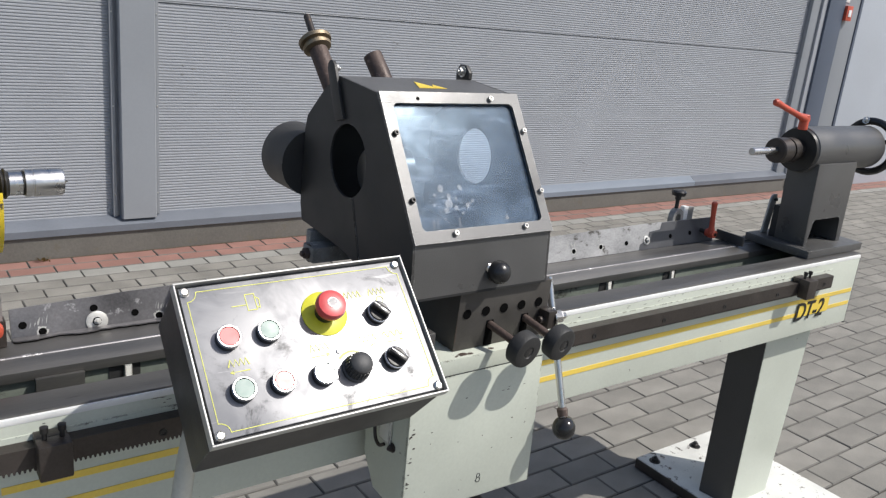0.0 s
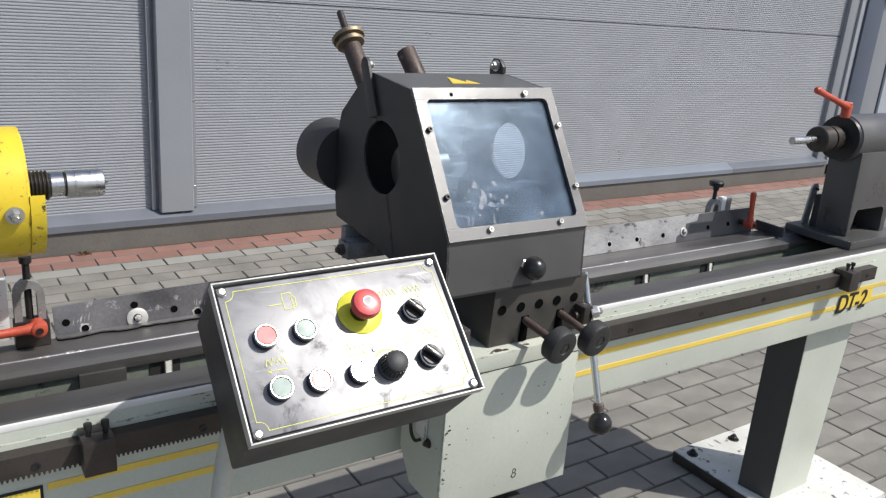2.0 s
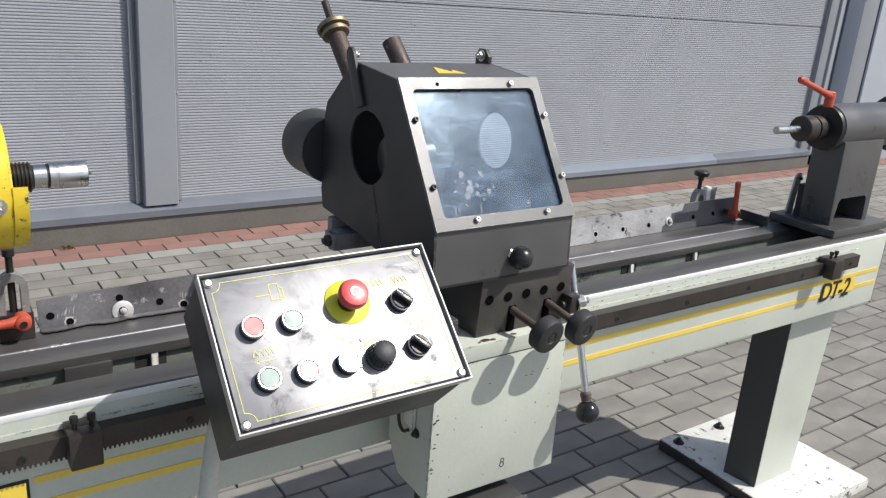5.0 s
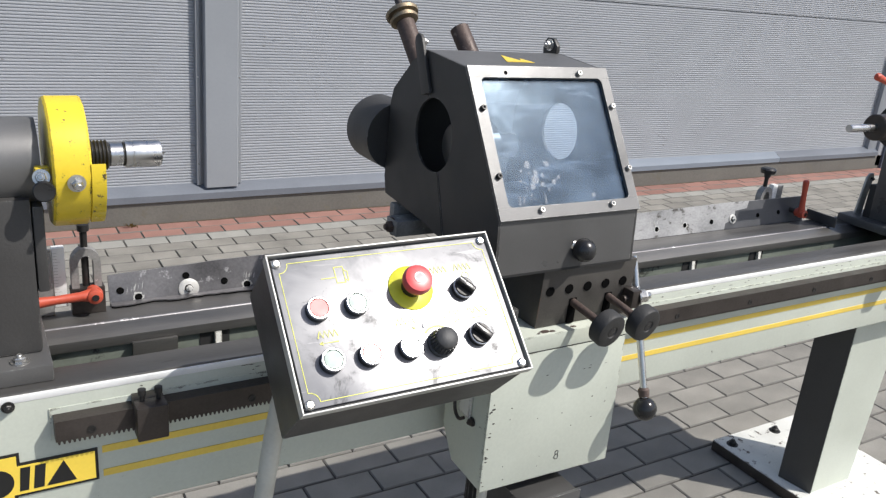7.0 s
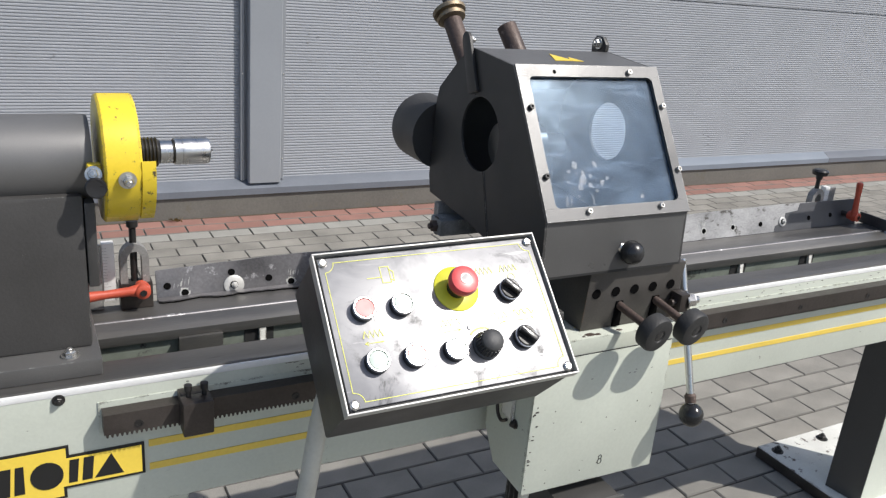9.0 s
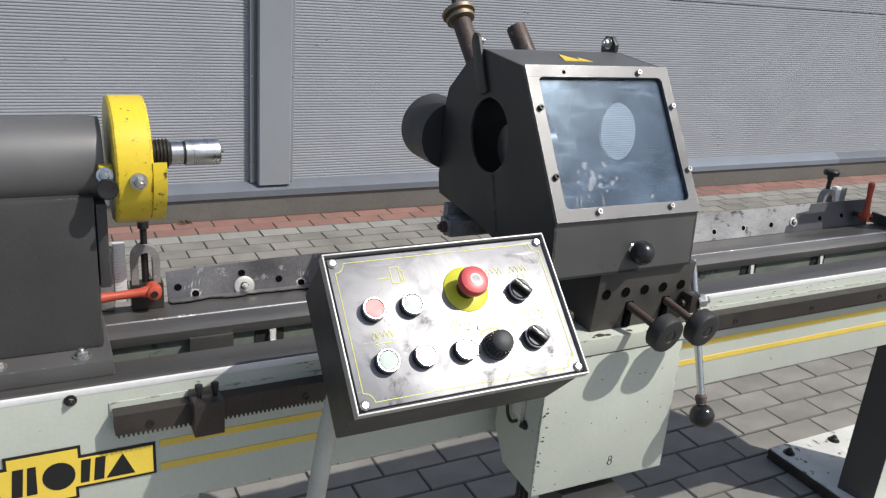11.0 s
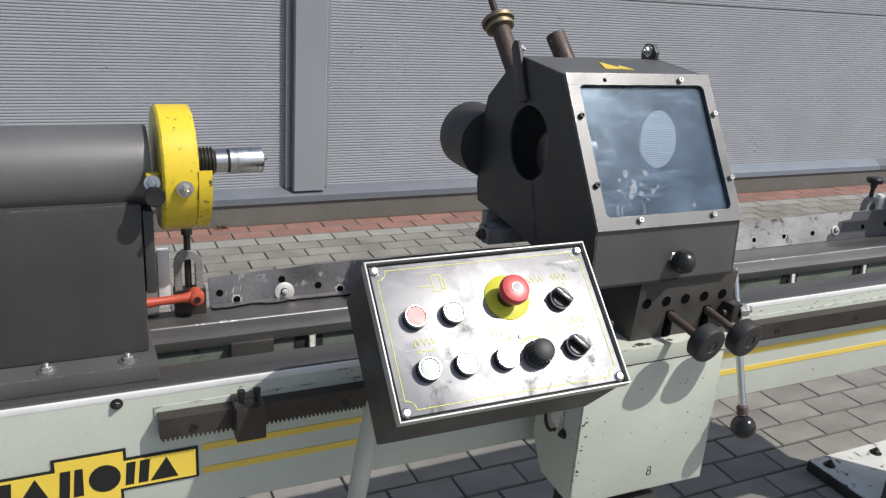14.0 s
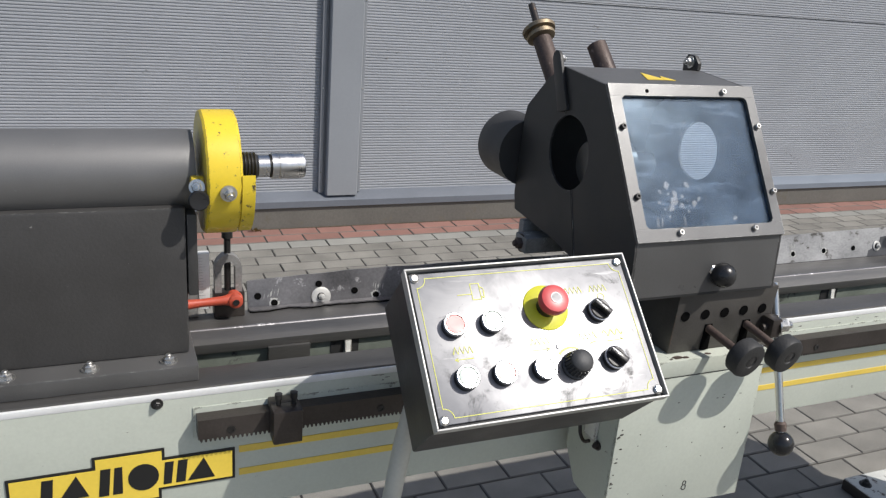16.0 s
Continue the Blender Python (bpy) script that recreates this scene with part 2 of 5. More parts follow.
def glass_material():
    """Clear plastic with a dusty film in clouds, tinted blue for reflected sky, wiped streaks and a soft gloss."""
    m = bpy.data.materials.new("scratched clear plastic")
    m.use_nodes = True
    nt, b = m.node_tree, m.node_tree.nodes["Principled BSDF"]
    add, link = nt.nodes.new, nt.links.new
    pos = add("ShaderNodeTexCoord")

    def cloud(scale, detail, rough, warp, lo, hi, to0, to1, turn=0.0, stretch=(1, 1, 1)):
        mp, n, r = add("ShaderNodeMapping"), add("ShaderNodeTexNoise"), add("ShaderNodeMapRange")
        mp.inputs["Scale"].default_value, mp.inputs["Rotation"].default_value = stretch, (0, turn, 0)
        link(pos.outputs["Object"], mp.inputs["Vector"])
        n.inputs["Scale"].default_value, n.inputs["Detail"].default_value = scale, detail
        n.inputs["Roughness"].default_value, n.inputs["Distortion"].default_value = rough, warp
        link(mp.outputs[0], n.inputs["Vector"])
        link(n.outputs[0], r.inputs["Value"])
        for key, value in (("From Min", lo), ("From Max", hi), ("To Min", to0), ("To Max", to1)):
            r.inputs[key].default_value = value
        return r.outputs[0]

    def sum_of(a, c):
        n = add("ShaderNodeMath")
        link(a, n.inputs[0])
        link(c, n.inputs[1])
        return n.outputs[0]

    film = sum_of(cloud(11, 6, 0.6, 1.2, 0.4, 0.72, 0.06, 0.15), cloud(30, 10, 0.8, 0.4, 0.53, 0.74, 0.0, 0.24, 0.7, (0.35, 1, 2.2)))
    # blue base and gloss tint put the sky's reflection into the pane
    b.inputs["Base Color"].default_value, b.inputs["Roughness"].default_value = (0.27, 0.39, 0.56, 1), 0.34
    clear, gloss = add("ShaderNodeBsdfTransparent"), add("ShaderNodeBsdfGlossy")
    clear.inputs["Color"].default_value = (0.86, 0.92, 0.97, 1)
    gloss.inputs["Color"].default_value = (0.66, 0.83, 1.0, 1)
    link(cloud(9, 5, 0.6, 0.8, 0.35, 0.7, 0.1, 0.26), gloss.inputs["Roughness"])
    under, top = add("ShaderNodeMixShader"), add("ShaderNodeMixShader")
    link(film, under.inputs[0])
    link(clear.outputs[0], under.inputs[1])
    link(b.outputs[0], under.inputs[2])
    link(cloud(16, 7, 0.65, 0.6, 0.4, 0.7, 0.03, 0.065), top.inputs[0])
    link(under.outputs[0], top.inputs[1])
    link(gloss.outputs[0], top.inputs[2])
    link(top.outputs[0], nt.nodes["Material Output"].inputs["Surface"])
    return m


PANE = glass_material()


def smear_material():
    m = bpy.data.materials.new("pale dried smear")
    m.use_nodes = True
    nt, b = m.node_tree, m.node_tree.nodes["Principled BSDF"]
    b.inputs["Base Color"].default_value, b.inputs["Roughness"].default_value = (0.7, 0.72, 0.74, 1), 0.5
    clear, mix, n = (nt.nodes.new("ShaderNode" + k) for k in ("BsdfTransparent", "MixShader", "TexNoise"))
    n.inputs["Scale"].default_value = 160
    thin = nt.nodes.new("ShaderNodeMath")
    thin.operation, thin.inputs[1].default_value = "MULTIPLY", 0.3
    nt.links.new(n.outputs[0], thin.inputs[0])
    nt.links.new(thin.outputs[0], mix.inputs[0])
    nt.links.new(clear.outputs[0], mix.inputs[1])
    nt.links.new(b.outputs[0], mix.inputs[2])
    nt.links.new(mix.outputs[0], nt.nodes["Material Output"].inputs["Surface"])
    return m


SMEAR = smear_material()

# ---- mesh helpers ----
def thing(name, at, label, category, group="", kind=""):
    ob = new(name)
    ob.location = at
    ob.empty_display_size = 0.05
    return tagged(ob, label, category, group, kind)


def finish(bm, name, mat, angle=32):
    bmesh.ops.recalc_face_normals(bm, faces=bm.faces)
    for f in bm.faces:
        f.smooth = True
    for e in bm.edges:
        e.smooth = len(e.link_faces) == 2 and e.calc_face_angle(0) < radians(angle)
    me = bpy.data.meshes.new(name)
    bm.to_mesh(me)
    bm.free()
    for m in mat if isinstance(mat, (list, tuple)) else [mat]:
        me.materials.append(m)
    return me


def origin(ob):
    p = Vector(ob.location)
    while ob.parent:
        ob = ob.parent
        p += Vector(ob.location)
    return p


def part(name, bm, mat, parent, label=""):
    """One mesh under a thing or a part; bm is in metres of the place."""
    at = origin(parent)
    bmesh.ops.translate(bm, verts=bm.verts, vec=-at)
    ob = new(name, finish(bm, name, mat))
    ob.parent = parent
    return tagged(ob, label)


def structure(name, bm, mat, label, category):
    return tagged(new(name, finish(bm, name, mat)), label, category, kind="structure")


def box(x0, x1, y0, y1, z0, z1, bevel=0.0, bm=None):
    bm = bm or bmesh.new()
    v = [bm.verts.new((x, y, z)) for x in (x0, x1) for y in (y0, y1) for z in (z0, z1)]
    fs = [bm.faces.new([v[i] for i in q]) for q in ((0, 1, 3, 2), (4, 6, 7, 5), (0, 4, 5, 1), (2, 3, 7, 6), (0, 2, 6, 4), (1, 5, 7, 3))]
    if bevel:
        bmesh.ops.bevel(bm, geom=list({e for f in fs for e in f.edges}), offset=bevel, segments=2, affect="EDGES", profile=0.6)
    return bm


def prism(pts, axis, a0, a1, bevel=0.0, bm=None):
    """A polygon, drawn in the two other axes in order, pulled out along axis."""
    bm = bm or bmesh.new()
    put = {"x": lambda p, a: (a, p[0], p[1]), "y": lambda p, a: (p[0], a, p[1]), "z": lambda p, a: (p[0], p[1], a)}[axis]
    lo = [bm.verts.new(put(p, a0)) for p in pts]
    hi = [bm.verts.new(put(p, a1)) for p in pts]
    n = len(pts)
    fs = [bm.faces.new(lo[::-1]), bm.faces.new(hi)]
    fs += [bm.faces.new((lo[i], lo[(i + 1) % n], hi[(i + 1) % n], hi[i])) for i in range(n)]
    if bevel:
        bmesh.ops.bevel(bm, geom=list({e for f in fs for e in f.edges}), offset=bevel, segments=2, affect="EDGES", profile=0.6)
    return bm


def turned(p0, direction, profile, n=24, bm=None):
    """A body of revolution: profile is a list of (distance along direction, radius)."""
    bm = bm or bmesh.new()
    d = Vector(direction).normalized()
    a = d.orthogonal().normalized()
    b = d.cross(a)
    rings = []
    for s, r in profile:
        c = Vector(p0) + d * s
        if r < 1e-6:
            rings.append([bm.verts.new(c)])
        else:
            rings.append([bm.verts.new(c + (a * math.cos(k * math.tau / n) + b * math.sin(k * math.tau / n)) * r) for k in range(n)])
    for r0, r1 in zip(rings, rings[1:]):
        for k in range(n):
            q = [r0[k % len(r0)], r0[(k + 1) % len(r0)], r1[(k + 1) % len(r1)], r1[k % len(r1)]]
            q = [v for i, v in enumerate(q) if v not in q[:i]]
            if len(q) > 2:
                bm.faces.new(q)
    for r in (rings[0], rings[-1]):
        if len(r) > 1:
            bm.faces.new(r)
    return bm


def rod(p0, p1, r, n=16, bm=None, chamfer=0.0):
    length = (Vector(p1) - Vector(p0)).length
    c = min(chamfer, length / 3, r / 2)
    prof = [(0, r - c), (c, r), (length - c, r), (length, r - c)] if c else [(0, r), (length, r)]
    return turned(p0, Vector(p1) - Vector(p0), prof, n, bm)


def ball(c, r, n=20, bm=None):
    return turned(Vector(c) - Vector((0, 0, r)), (0, 0, 1), [(r - r * math.cos(math.pi * i / 10), r * math.sin(math.pi * i / 10) if 0 < i < 10 else 0) for i in range(11)], n, bm)


def bent(points, r, n=12, bm=None, steps=10):
    """A round tube along a smooth curve through the points."""
    bm = bm or bmesh.new()
    p = [Vector(q) for q in points]
    p = [p[0] * 2 - p[1]] + p + [p[-1] * 2 - p[-2]]
    line = []
    for i in range(1, len(p) - 2):
        for k in range(steps + (i == len(p) - 3)):
            t = k / steps
            line.append(0.5 * (2 * p[i] + (p[i + 1] - p[i - 1]) * t + (2 * p[i - 1] - 5 * p[i] + 4 * p[i + 1] - p[i + 2]) * t * t
                               + (3 * p[i] - p[i - 1] - 3 * p[i + 1] + p[i + 2]) * t ** 3))
    rings, a = [], None
    for i, c in enumerate(line):
        d = (line[min(i + 1, len(line) - 1)] - line[max(i - 1, 0)]).normalized()
        a = d.orthogonal().normalized() if a is None else (a - d * a.dot(d)).normalized()
        b = d.cross(a)
        rings.append([bm.verts.new(c + (a * math.cos(k * math.tau / n) + b * math.sin(k * math.tau / n)) * r) for k in range(n)])
    for r0, r1 in zip(rings, rings[1:]):
        for k in range(n):
            bm.faces.new((r0[k], r0[(k + 1) % n], r1[(k + 1) % n], r1[k]))
    bm.faces.new(rings[0]), bm.faces.new(rings[-1])
    return bm


def hexbolt(at, direction, r=0.008, h=0.007, washer=True):
    bm = bmesh.new()
    d = Vector(direction).normalized()
    if washer:
        turned(at, d, [(0, r * 1.5), (0.002, r * 1.5), (0.002, r * 0.6)], 18, bm)
    turned(Vector(at) + d * 0.002, d, [(0, r), (h * 0.8, r), (h, r * 0.82)], 6, bm)
    turned(Vector(at) + d * (h + 0.001), d, [(0, r * 0.5), (r * 0.5, r * 0.5), (r * 0.6, r * 0.4)], 12, bm)
    return bm


def capscrew(at, direction, r=0.005, h=0.006):
    return turned(at, direction, [(0, r), (h * 0.85, r), (h, r * 0.85), (h, r * 0.5), (h * 0.5, r * 0.45)], 14)


def plate_with_hole(poly, hole, r, x0, x1, n=56):
    """A plate across x with the outline poly in (y, z) and one round hole through it."""
    bm = bmesh.new()
    c = Vector(hole)
    outer = []
    corners = [math.atan2(p[1] - c.y, p[0] - c.x) % math.tau for p in poly]
    angles = sorted([k * math.tau / n for k in range(n)] + corners)
    for a in angles:
        d, best = Vector((math.cos(a), math.sin(a))), None
        for i in range(len(poly)):
            p, q = Vector(poly[i]), Vector(poly[(i + 1) % len(poly)])
            e = q - p
            den = d.x * e.y - d.y * e.x
            if abs(den) > 1e-9:
                w = p - c
                t, u = (w.x * e.y - w.y * e.x) / den, (w.x * d.y - w.y * d.x) / den
                if t > 0 and -1e-6 <= u <= 1 + 1e-6:
                    best = t if best is None else max(best, t)
        outer.append(c + d * best)
    inner = [c + Vector((math.cos(a), math.sin(a))) * r for a in angles]
    m = len(angles)
    sheets = [[[bm.verts.new((x, p.x, p.y)) for p in ring] for ring in (outer, inner)] for x in (x0, x1)]
    for i in range(m):
        j = (i + 1) % m
        for o, inn in sheets:
            bm.faces.new((o[i], o[j], inn[j], inn[i]))
        for k in (0, 1):
            a, b = sheets[0][k], sheets[1][k]
            bm.faces.new((a[i], a[j], b[j], b[i]))
    bmesh.ops.remove_doubles(bm, verts=bm.verts, dist=1e-5)
    return bm


# ---- ground, wall and doors ----
WALL = 3.06
structure("ground", box(-60, 80, -60, 60, -0.4, -0.012), JOINT, "sandy bedding under the paved yard", "ground")

kerb = structure("kerb", prism([(WALL, -0.02), (WALL + 0.3, -0.02), (WALL + 0.3, 0.125), (WALL + 0.006, 0.125), (WALL, 0.119)], "x", -3.5, 6.15), CONCRETE,
                 "weathered concrete kerb under the doors", "kerb")
sill_shape = [(WALL - 0.012, 0.118), (WALL - 0.004, 0.118), (WALL + 0.25, 0.126), (WALL + 0.25, 0.2), (WALL + 0.05, 0.19), (WALL - 0.012, 0.152)]
structure("trim_1", prism(sill_shape, "x", -3.5, 2.365), SILL, "dull blue-grey sheet metal door sill", "sill")
# this length is paler than the sill on both sides
structure("trim_2", prism(sill_shape, "x", 2.368, 4.63), SILL_PALE, "paler length of sheet metal door sill", "sill")
structure("trim_7", prism(sill_shape, "x", 4.633, 5.98), SILL, "dull blue-grey sheet metal door sill", "sill")


def ribbed_door(name, x0, x1, label):
    """A sectional door of sheet with fine level ribs, in sections with a joint between."""
    sections, z, pitch, y = [[]], 0.185, 0.0148, WALL + 0.06
    while z < 3.4:
        if 1.245 < z < 1.26 or 2.305 < z < 2.32:
            sections[-1] += [(y - 0.002, z), (y + 0.012, z + 0.003)]
            sections.append([(y + 0.012, z + 0.008), (y - 0.002, z + 0.011)])
        else:
            sections[-1] += [(y, z), (y - 0.0038, z + 0.003), (y - 0.0038, z + 0.0098), (y, z + 0.0115)]
        z += pitch
    door = structure(name, box(x0, x1, y + 0.014, y + 0.05, 0.185, 3.4), DOOR, label, "garage door")
    for pts in sections:
        part("door_section", prism(pts + [(y + 0.0135, pts[-1][1]), (y + 0.0135, pts[0][1])], "x", x0, x1), DOOR, door)
    return door


doors = [ribbed_door("door_1", -3.5, -0.036, "grey sectional garage door with fine level ribs"),
         ribbed_door("door_2", 0.196, 5.86, "wide grey sectional garage door with fine level ribs")]
scuff = random.Random(17)
for cx, cz, n in ((0.36, 0.917, 3), (3.31, 0.36, 5), (3.35, 0.32, 4), (1.6, 1.1, 3), (2.75, 1.0, 2), (-0.9, 0.8, 2)):
    for k in range(n):
        x, z, r = cx + scuff.gauss(0, 0.02), cz + scuff.gauss(0, 0.02), scuff.uniform(0.003, 0.009)
        blot = [(x + r * scuff.uniform(0.6, 1.2) * math.cos(a * math.tau / 9), z + 0.6 * r * scuff.uniform(0.5, 1.1) * math.sin(a * math.tau / 9)) for a in range(9)]
        part("scuff", prism(blot, "y", WALL + 0.0542, WALL + 0.0552), WORN, doors[1 if cx > 0 else 0], "pale scuff mark")
bm = box(-0.036, -0.018, WALL + 0.03, WALL + 0.07, 0.186, 3.4, 0.001)
box(0.178, 0.196, WALL + 0.03, WALL + 0.07, 0.186, 3.4, 0.001, bm)
box(-0.018, 0.178, WALL + 0.045, WALL + 0.12, 0.186, 3.4, 0.001, bm)
structure("trim_3", bm, POST, "thin grey sheet flanges beside the door post", "door frame")
post = structure("door_post", prism([(-0.002, WALL + 0.044), (-0.002, WALL + 0.004), (0.004, WALL - 0.004), (0.166, WALL - 0.004), (0.172, WALL + 0.004), (0.172, WALL + 0.044)], "z", 0.178, 3.4),
                 POST, "plain grey folded sheet post between two garage doors", "door post")
for z in (0.3, 0.75, 1.2):
    for x in (-0.027, 0.187):
        part("screw", capscrew((x, WALL + 0.03, z), (0, -1, 0), 0.004, 0.003), ZINC, post)
bm = box(5.86, 5.99, WALL + 0.02, WALL + 0.2, 0.1, 3.4, 0.004)
structure("trim_4", bm, POST, "grey door jamb", "door frame")
structure("trim_5", box(5.992, 6.06, WALL + 0.0, WALL + 0.2, 0.02, 3.4, 0.004), DOOR, "pale grey guide rail", "door frame")
structure("column", box(6.062, 6.32, WALL - 0.02, WALL + 0.3, -0.01, 3.4, 0.006), SLATE, "dark blue-grey steel column", "column")
structure("wall_north", box(6.322, 6.6, WALL + 0.0, WALL + 0.3, -0.01, 3.4, 0.004), POST, "grey wall panel beside the column", "wall")
structure("trim_6", box(6.602, 6.64, WALL - 0.01, WALL + 0.3, -0.01, 3.4, 0.004), SLATE, "dark joint profile in the wall", "trim")
structure("wall_north_1", box(6.642, 14, WALL - 0.002, WALL + 0.3, -0.01, 3.4, 0.004), material("pale wall panel", (0.5, 0.53, 0.57), 0.5, scale=2, spread=0.05, grain=60, bump=0.02),
          "smooth pale grey wall panel", "wall")
structure("wall_north_2", box(-3.5, 14, WALL + 0.31, WALL + 0.5, -0.02, 3.6), DOOR, "plain wall behind the doors", "wall")

call = thing("fire_alarm_box", (6.37, WALL, 1.58), "small red alarm box fixed to the wall panel", "alarm box")
part("case", box(6.325, 6.42, WALL - 0.045, WALL, 1.58, 1.71, 0.006), RED, call)
part("face", box(6.35, 6.395, WALL - 0.05, WALL - 0.045, 1.615, 1.675, 0.001), WHITE, call, "pale face plate")
sign = thing("notice", (6.37, WALL, 1.76), "small blank white notice above the alarm box", "sign")
part("plate", box(6.335, 6.405, WALL - 0.006, WALL, 1.74, 1.9, 0.001), WHITE, sign)

rng = random.Random(3)
bm = bmesh.new()
for i in range(26):
    a, l = rng.uniform(0, math.tau), rng.uniform(0.012, 0.04)
    x, y = -0.379 + rng.gauss(0, 0.012), WALL - 0.025 + rng.gauss(0, 0.006)
    d = Vector((math.cos(a) * 0.7, -abs(math.sin(a)) * 0.5, 0.8)).normalized() * l
    s = Vector((-d.y, d.x, 0)).normalized() * 0.004
    p = Vector((x, y, 0.0))
    q = [bm.verts.new(v) for v in (p - s * 0.3, p + s * 0.3, p + d * 0.6 + s, p + d, p + d * 0.6 - s)]
    bm.faces.new(q)
tagged(new("weed", finish(bm, "weed", LEAF)), "dry yellowish weed in the joint by the kerb", "weed", kind="stuff")

line = [(-3.4 + 0.05 * i, WALL - 0.006 - 0.012 * abs(noise.noise((i * 0.31, 1, 3))) - 0.01 * max(0, noise.noise((i * 0.07, 6, 3)))) for i in range(190)]
dirt = prism(line + [(6.05, WALL - 0.0005), (-3.4, WALL - 0.0005)], "z", -0.004, 0.0022)
tagged(new("dirt", finish(dirt, "dirt", material("brown yard dirt", (0.085, 0.065, 0.045), 0.95, scale=30, spread=0.35, grain=200, bump=0.4))), "brown dirt gathered along the kerb foot", "dirt", kind="stuff")

# ---- lathe bed ----
bed = thing("lathe_bed", (0, 0.12, 0), "long pale green lathe bed with two dark steel ways on feet", "lathe bed")
X0, X1 = -1.285, 1.258
part("front_beam", box(X0, X1, 0.0, 0.05, 0.606, 0.807, 0.002), PAINT, bed, "pale green painted beam")
part("front_way", box(X0, X1, 0.005, 0.06, 0.8072, 0.815, 0.0015), WAY, bed, "dark ground steel way")
# white strip paints the sunlit glare along the beam's upper edge
part("top_edge", box(X0, X1, -0.0008, 0.0048, 0.8025, 0.8125, 0.002), WHITE, bed, "white strip for the sun's glare on the beam edge")
part("rear_beam", box(X0, X1, 0.166, 0.24, 0.606, 0.785, 0.002), OILY, bed, "pale green painted beam")
# brighter strip on the rubbed ridge carries its highlight as colour
part("rubbed_edge", prism([(0.1855, 0.8136), (0.1868, 0.8152), (0.1905, 0.8156), (0.1905, 0.8142)], "x", X0, X1), STRAP, bed, "bright strip for the glint on the rubbed edge")
part("rear_way", prism([(0.158, 0.7855), (0.158, 0.802), (0.188, 0.8145), (0.19, 0.815), (0.25, 0.815), (0.25, 0.7855)], "x", X0, X1, 0.0012), WAY, bed, "dark ground steel way")
for x in (-1.2, -0.3, 0.35, 1.2):
    part("cross_tie", box(x, x + 0.03, 0.0505, 0.1655, 0.62, 0.7, 0.002), PAINT, bed)
for x in (-0.738, -0.47, -0.172, 0.108, 0.385, 0.62):
    b = part("bracket", prism([(0.1655, 0.785), (0.159, 0.785), (0.157, 0.766), (0.151, 0.754), (0.143, 0.753), (0.142, 0.747), (0.152, 0.745), (0.162, 0.755), (0.1655, 0.77)], "x", x, x + 0.011, 0.001), FOOTPAINT, bed, "pale unpainted bracket")
    for k, (dx, w) in enumerate(((-0.024, 0.023), (0.0095, 0.016))):
        edge = [(x + dx + w * t, 0.785) for t in (0.0, 1.0)] + [(x + dx + w * (1 - t / 6), 0.757 + 0.008 * noise.noise((x * 9, t * 0.9, k))) for t in range(7)]
        part("dirt", prism(edge, "y", 0.1647, 0.1655), SHADE_OIL, b, "black oily smear")
part("spacer", box(-0.87, -0.80, 0.150, 0.1575, 0.757, 0.79, 0.002), WAY, bed)
part("end_plate", box(X1, X1 + 0.006, 0.002, 0.248, 0.6, 0.812, 0.001), BOXGREY, bed, "dark end plate")
for z in (0.707, 0.668):
    part("stripe", box(-0.941, X1 - 0.008, -0.0012, 0.0, z - 0.0055, z + 0.0055), STRIPE, bed, "faded yellow stripe")
    part("stripe", box(X0 + 0.004, -1.262, -0.0012, 0.0, z - 0.0055, z + 0.0055), STRIPE, bed, "faded yellow stripe")
for x in (-1.26, -1.051):
    part("bolt", hexbolt((x, 0, 0.799), (0, -1, 0), 0.0055, 0.005), BLACKBOLT, bed)

# flaked paint along the top of the front beam
flake = random.Random(5)
beam = bed.children[0]
for k in range(60):
    x = flake.choice((-0.66, -0.6, -0.2, 0.3, 0.75)) + flake.gauss(0, 0.09)
    w, h = flake.uniform(0.003, 0.013), flake.uniform(0.0007, 0.0019)
    z = (0.7945 if k % 3 else 0.8) + flake.gauss(0, 0.0022)
    blot = [(x + w * (0.5 + flake.uniform(0.25, 0.6) * math.cos(a * math.tau / 8)), z + h * flake.uniform(0.2, 0.7) * math.sin(a * math.tau / 8)) for a in range(8)]
    part("chip", prism(blot, "y", -0.0004, 0.0001), STEEL, beam)

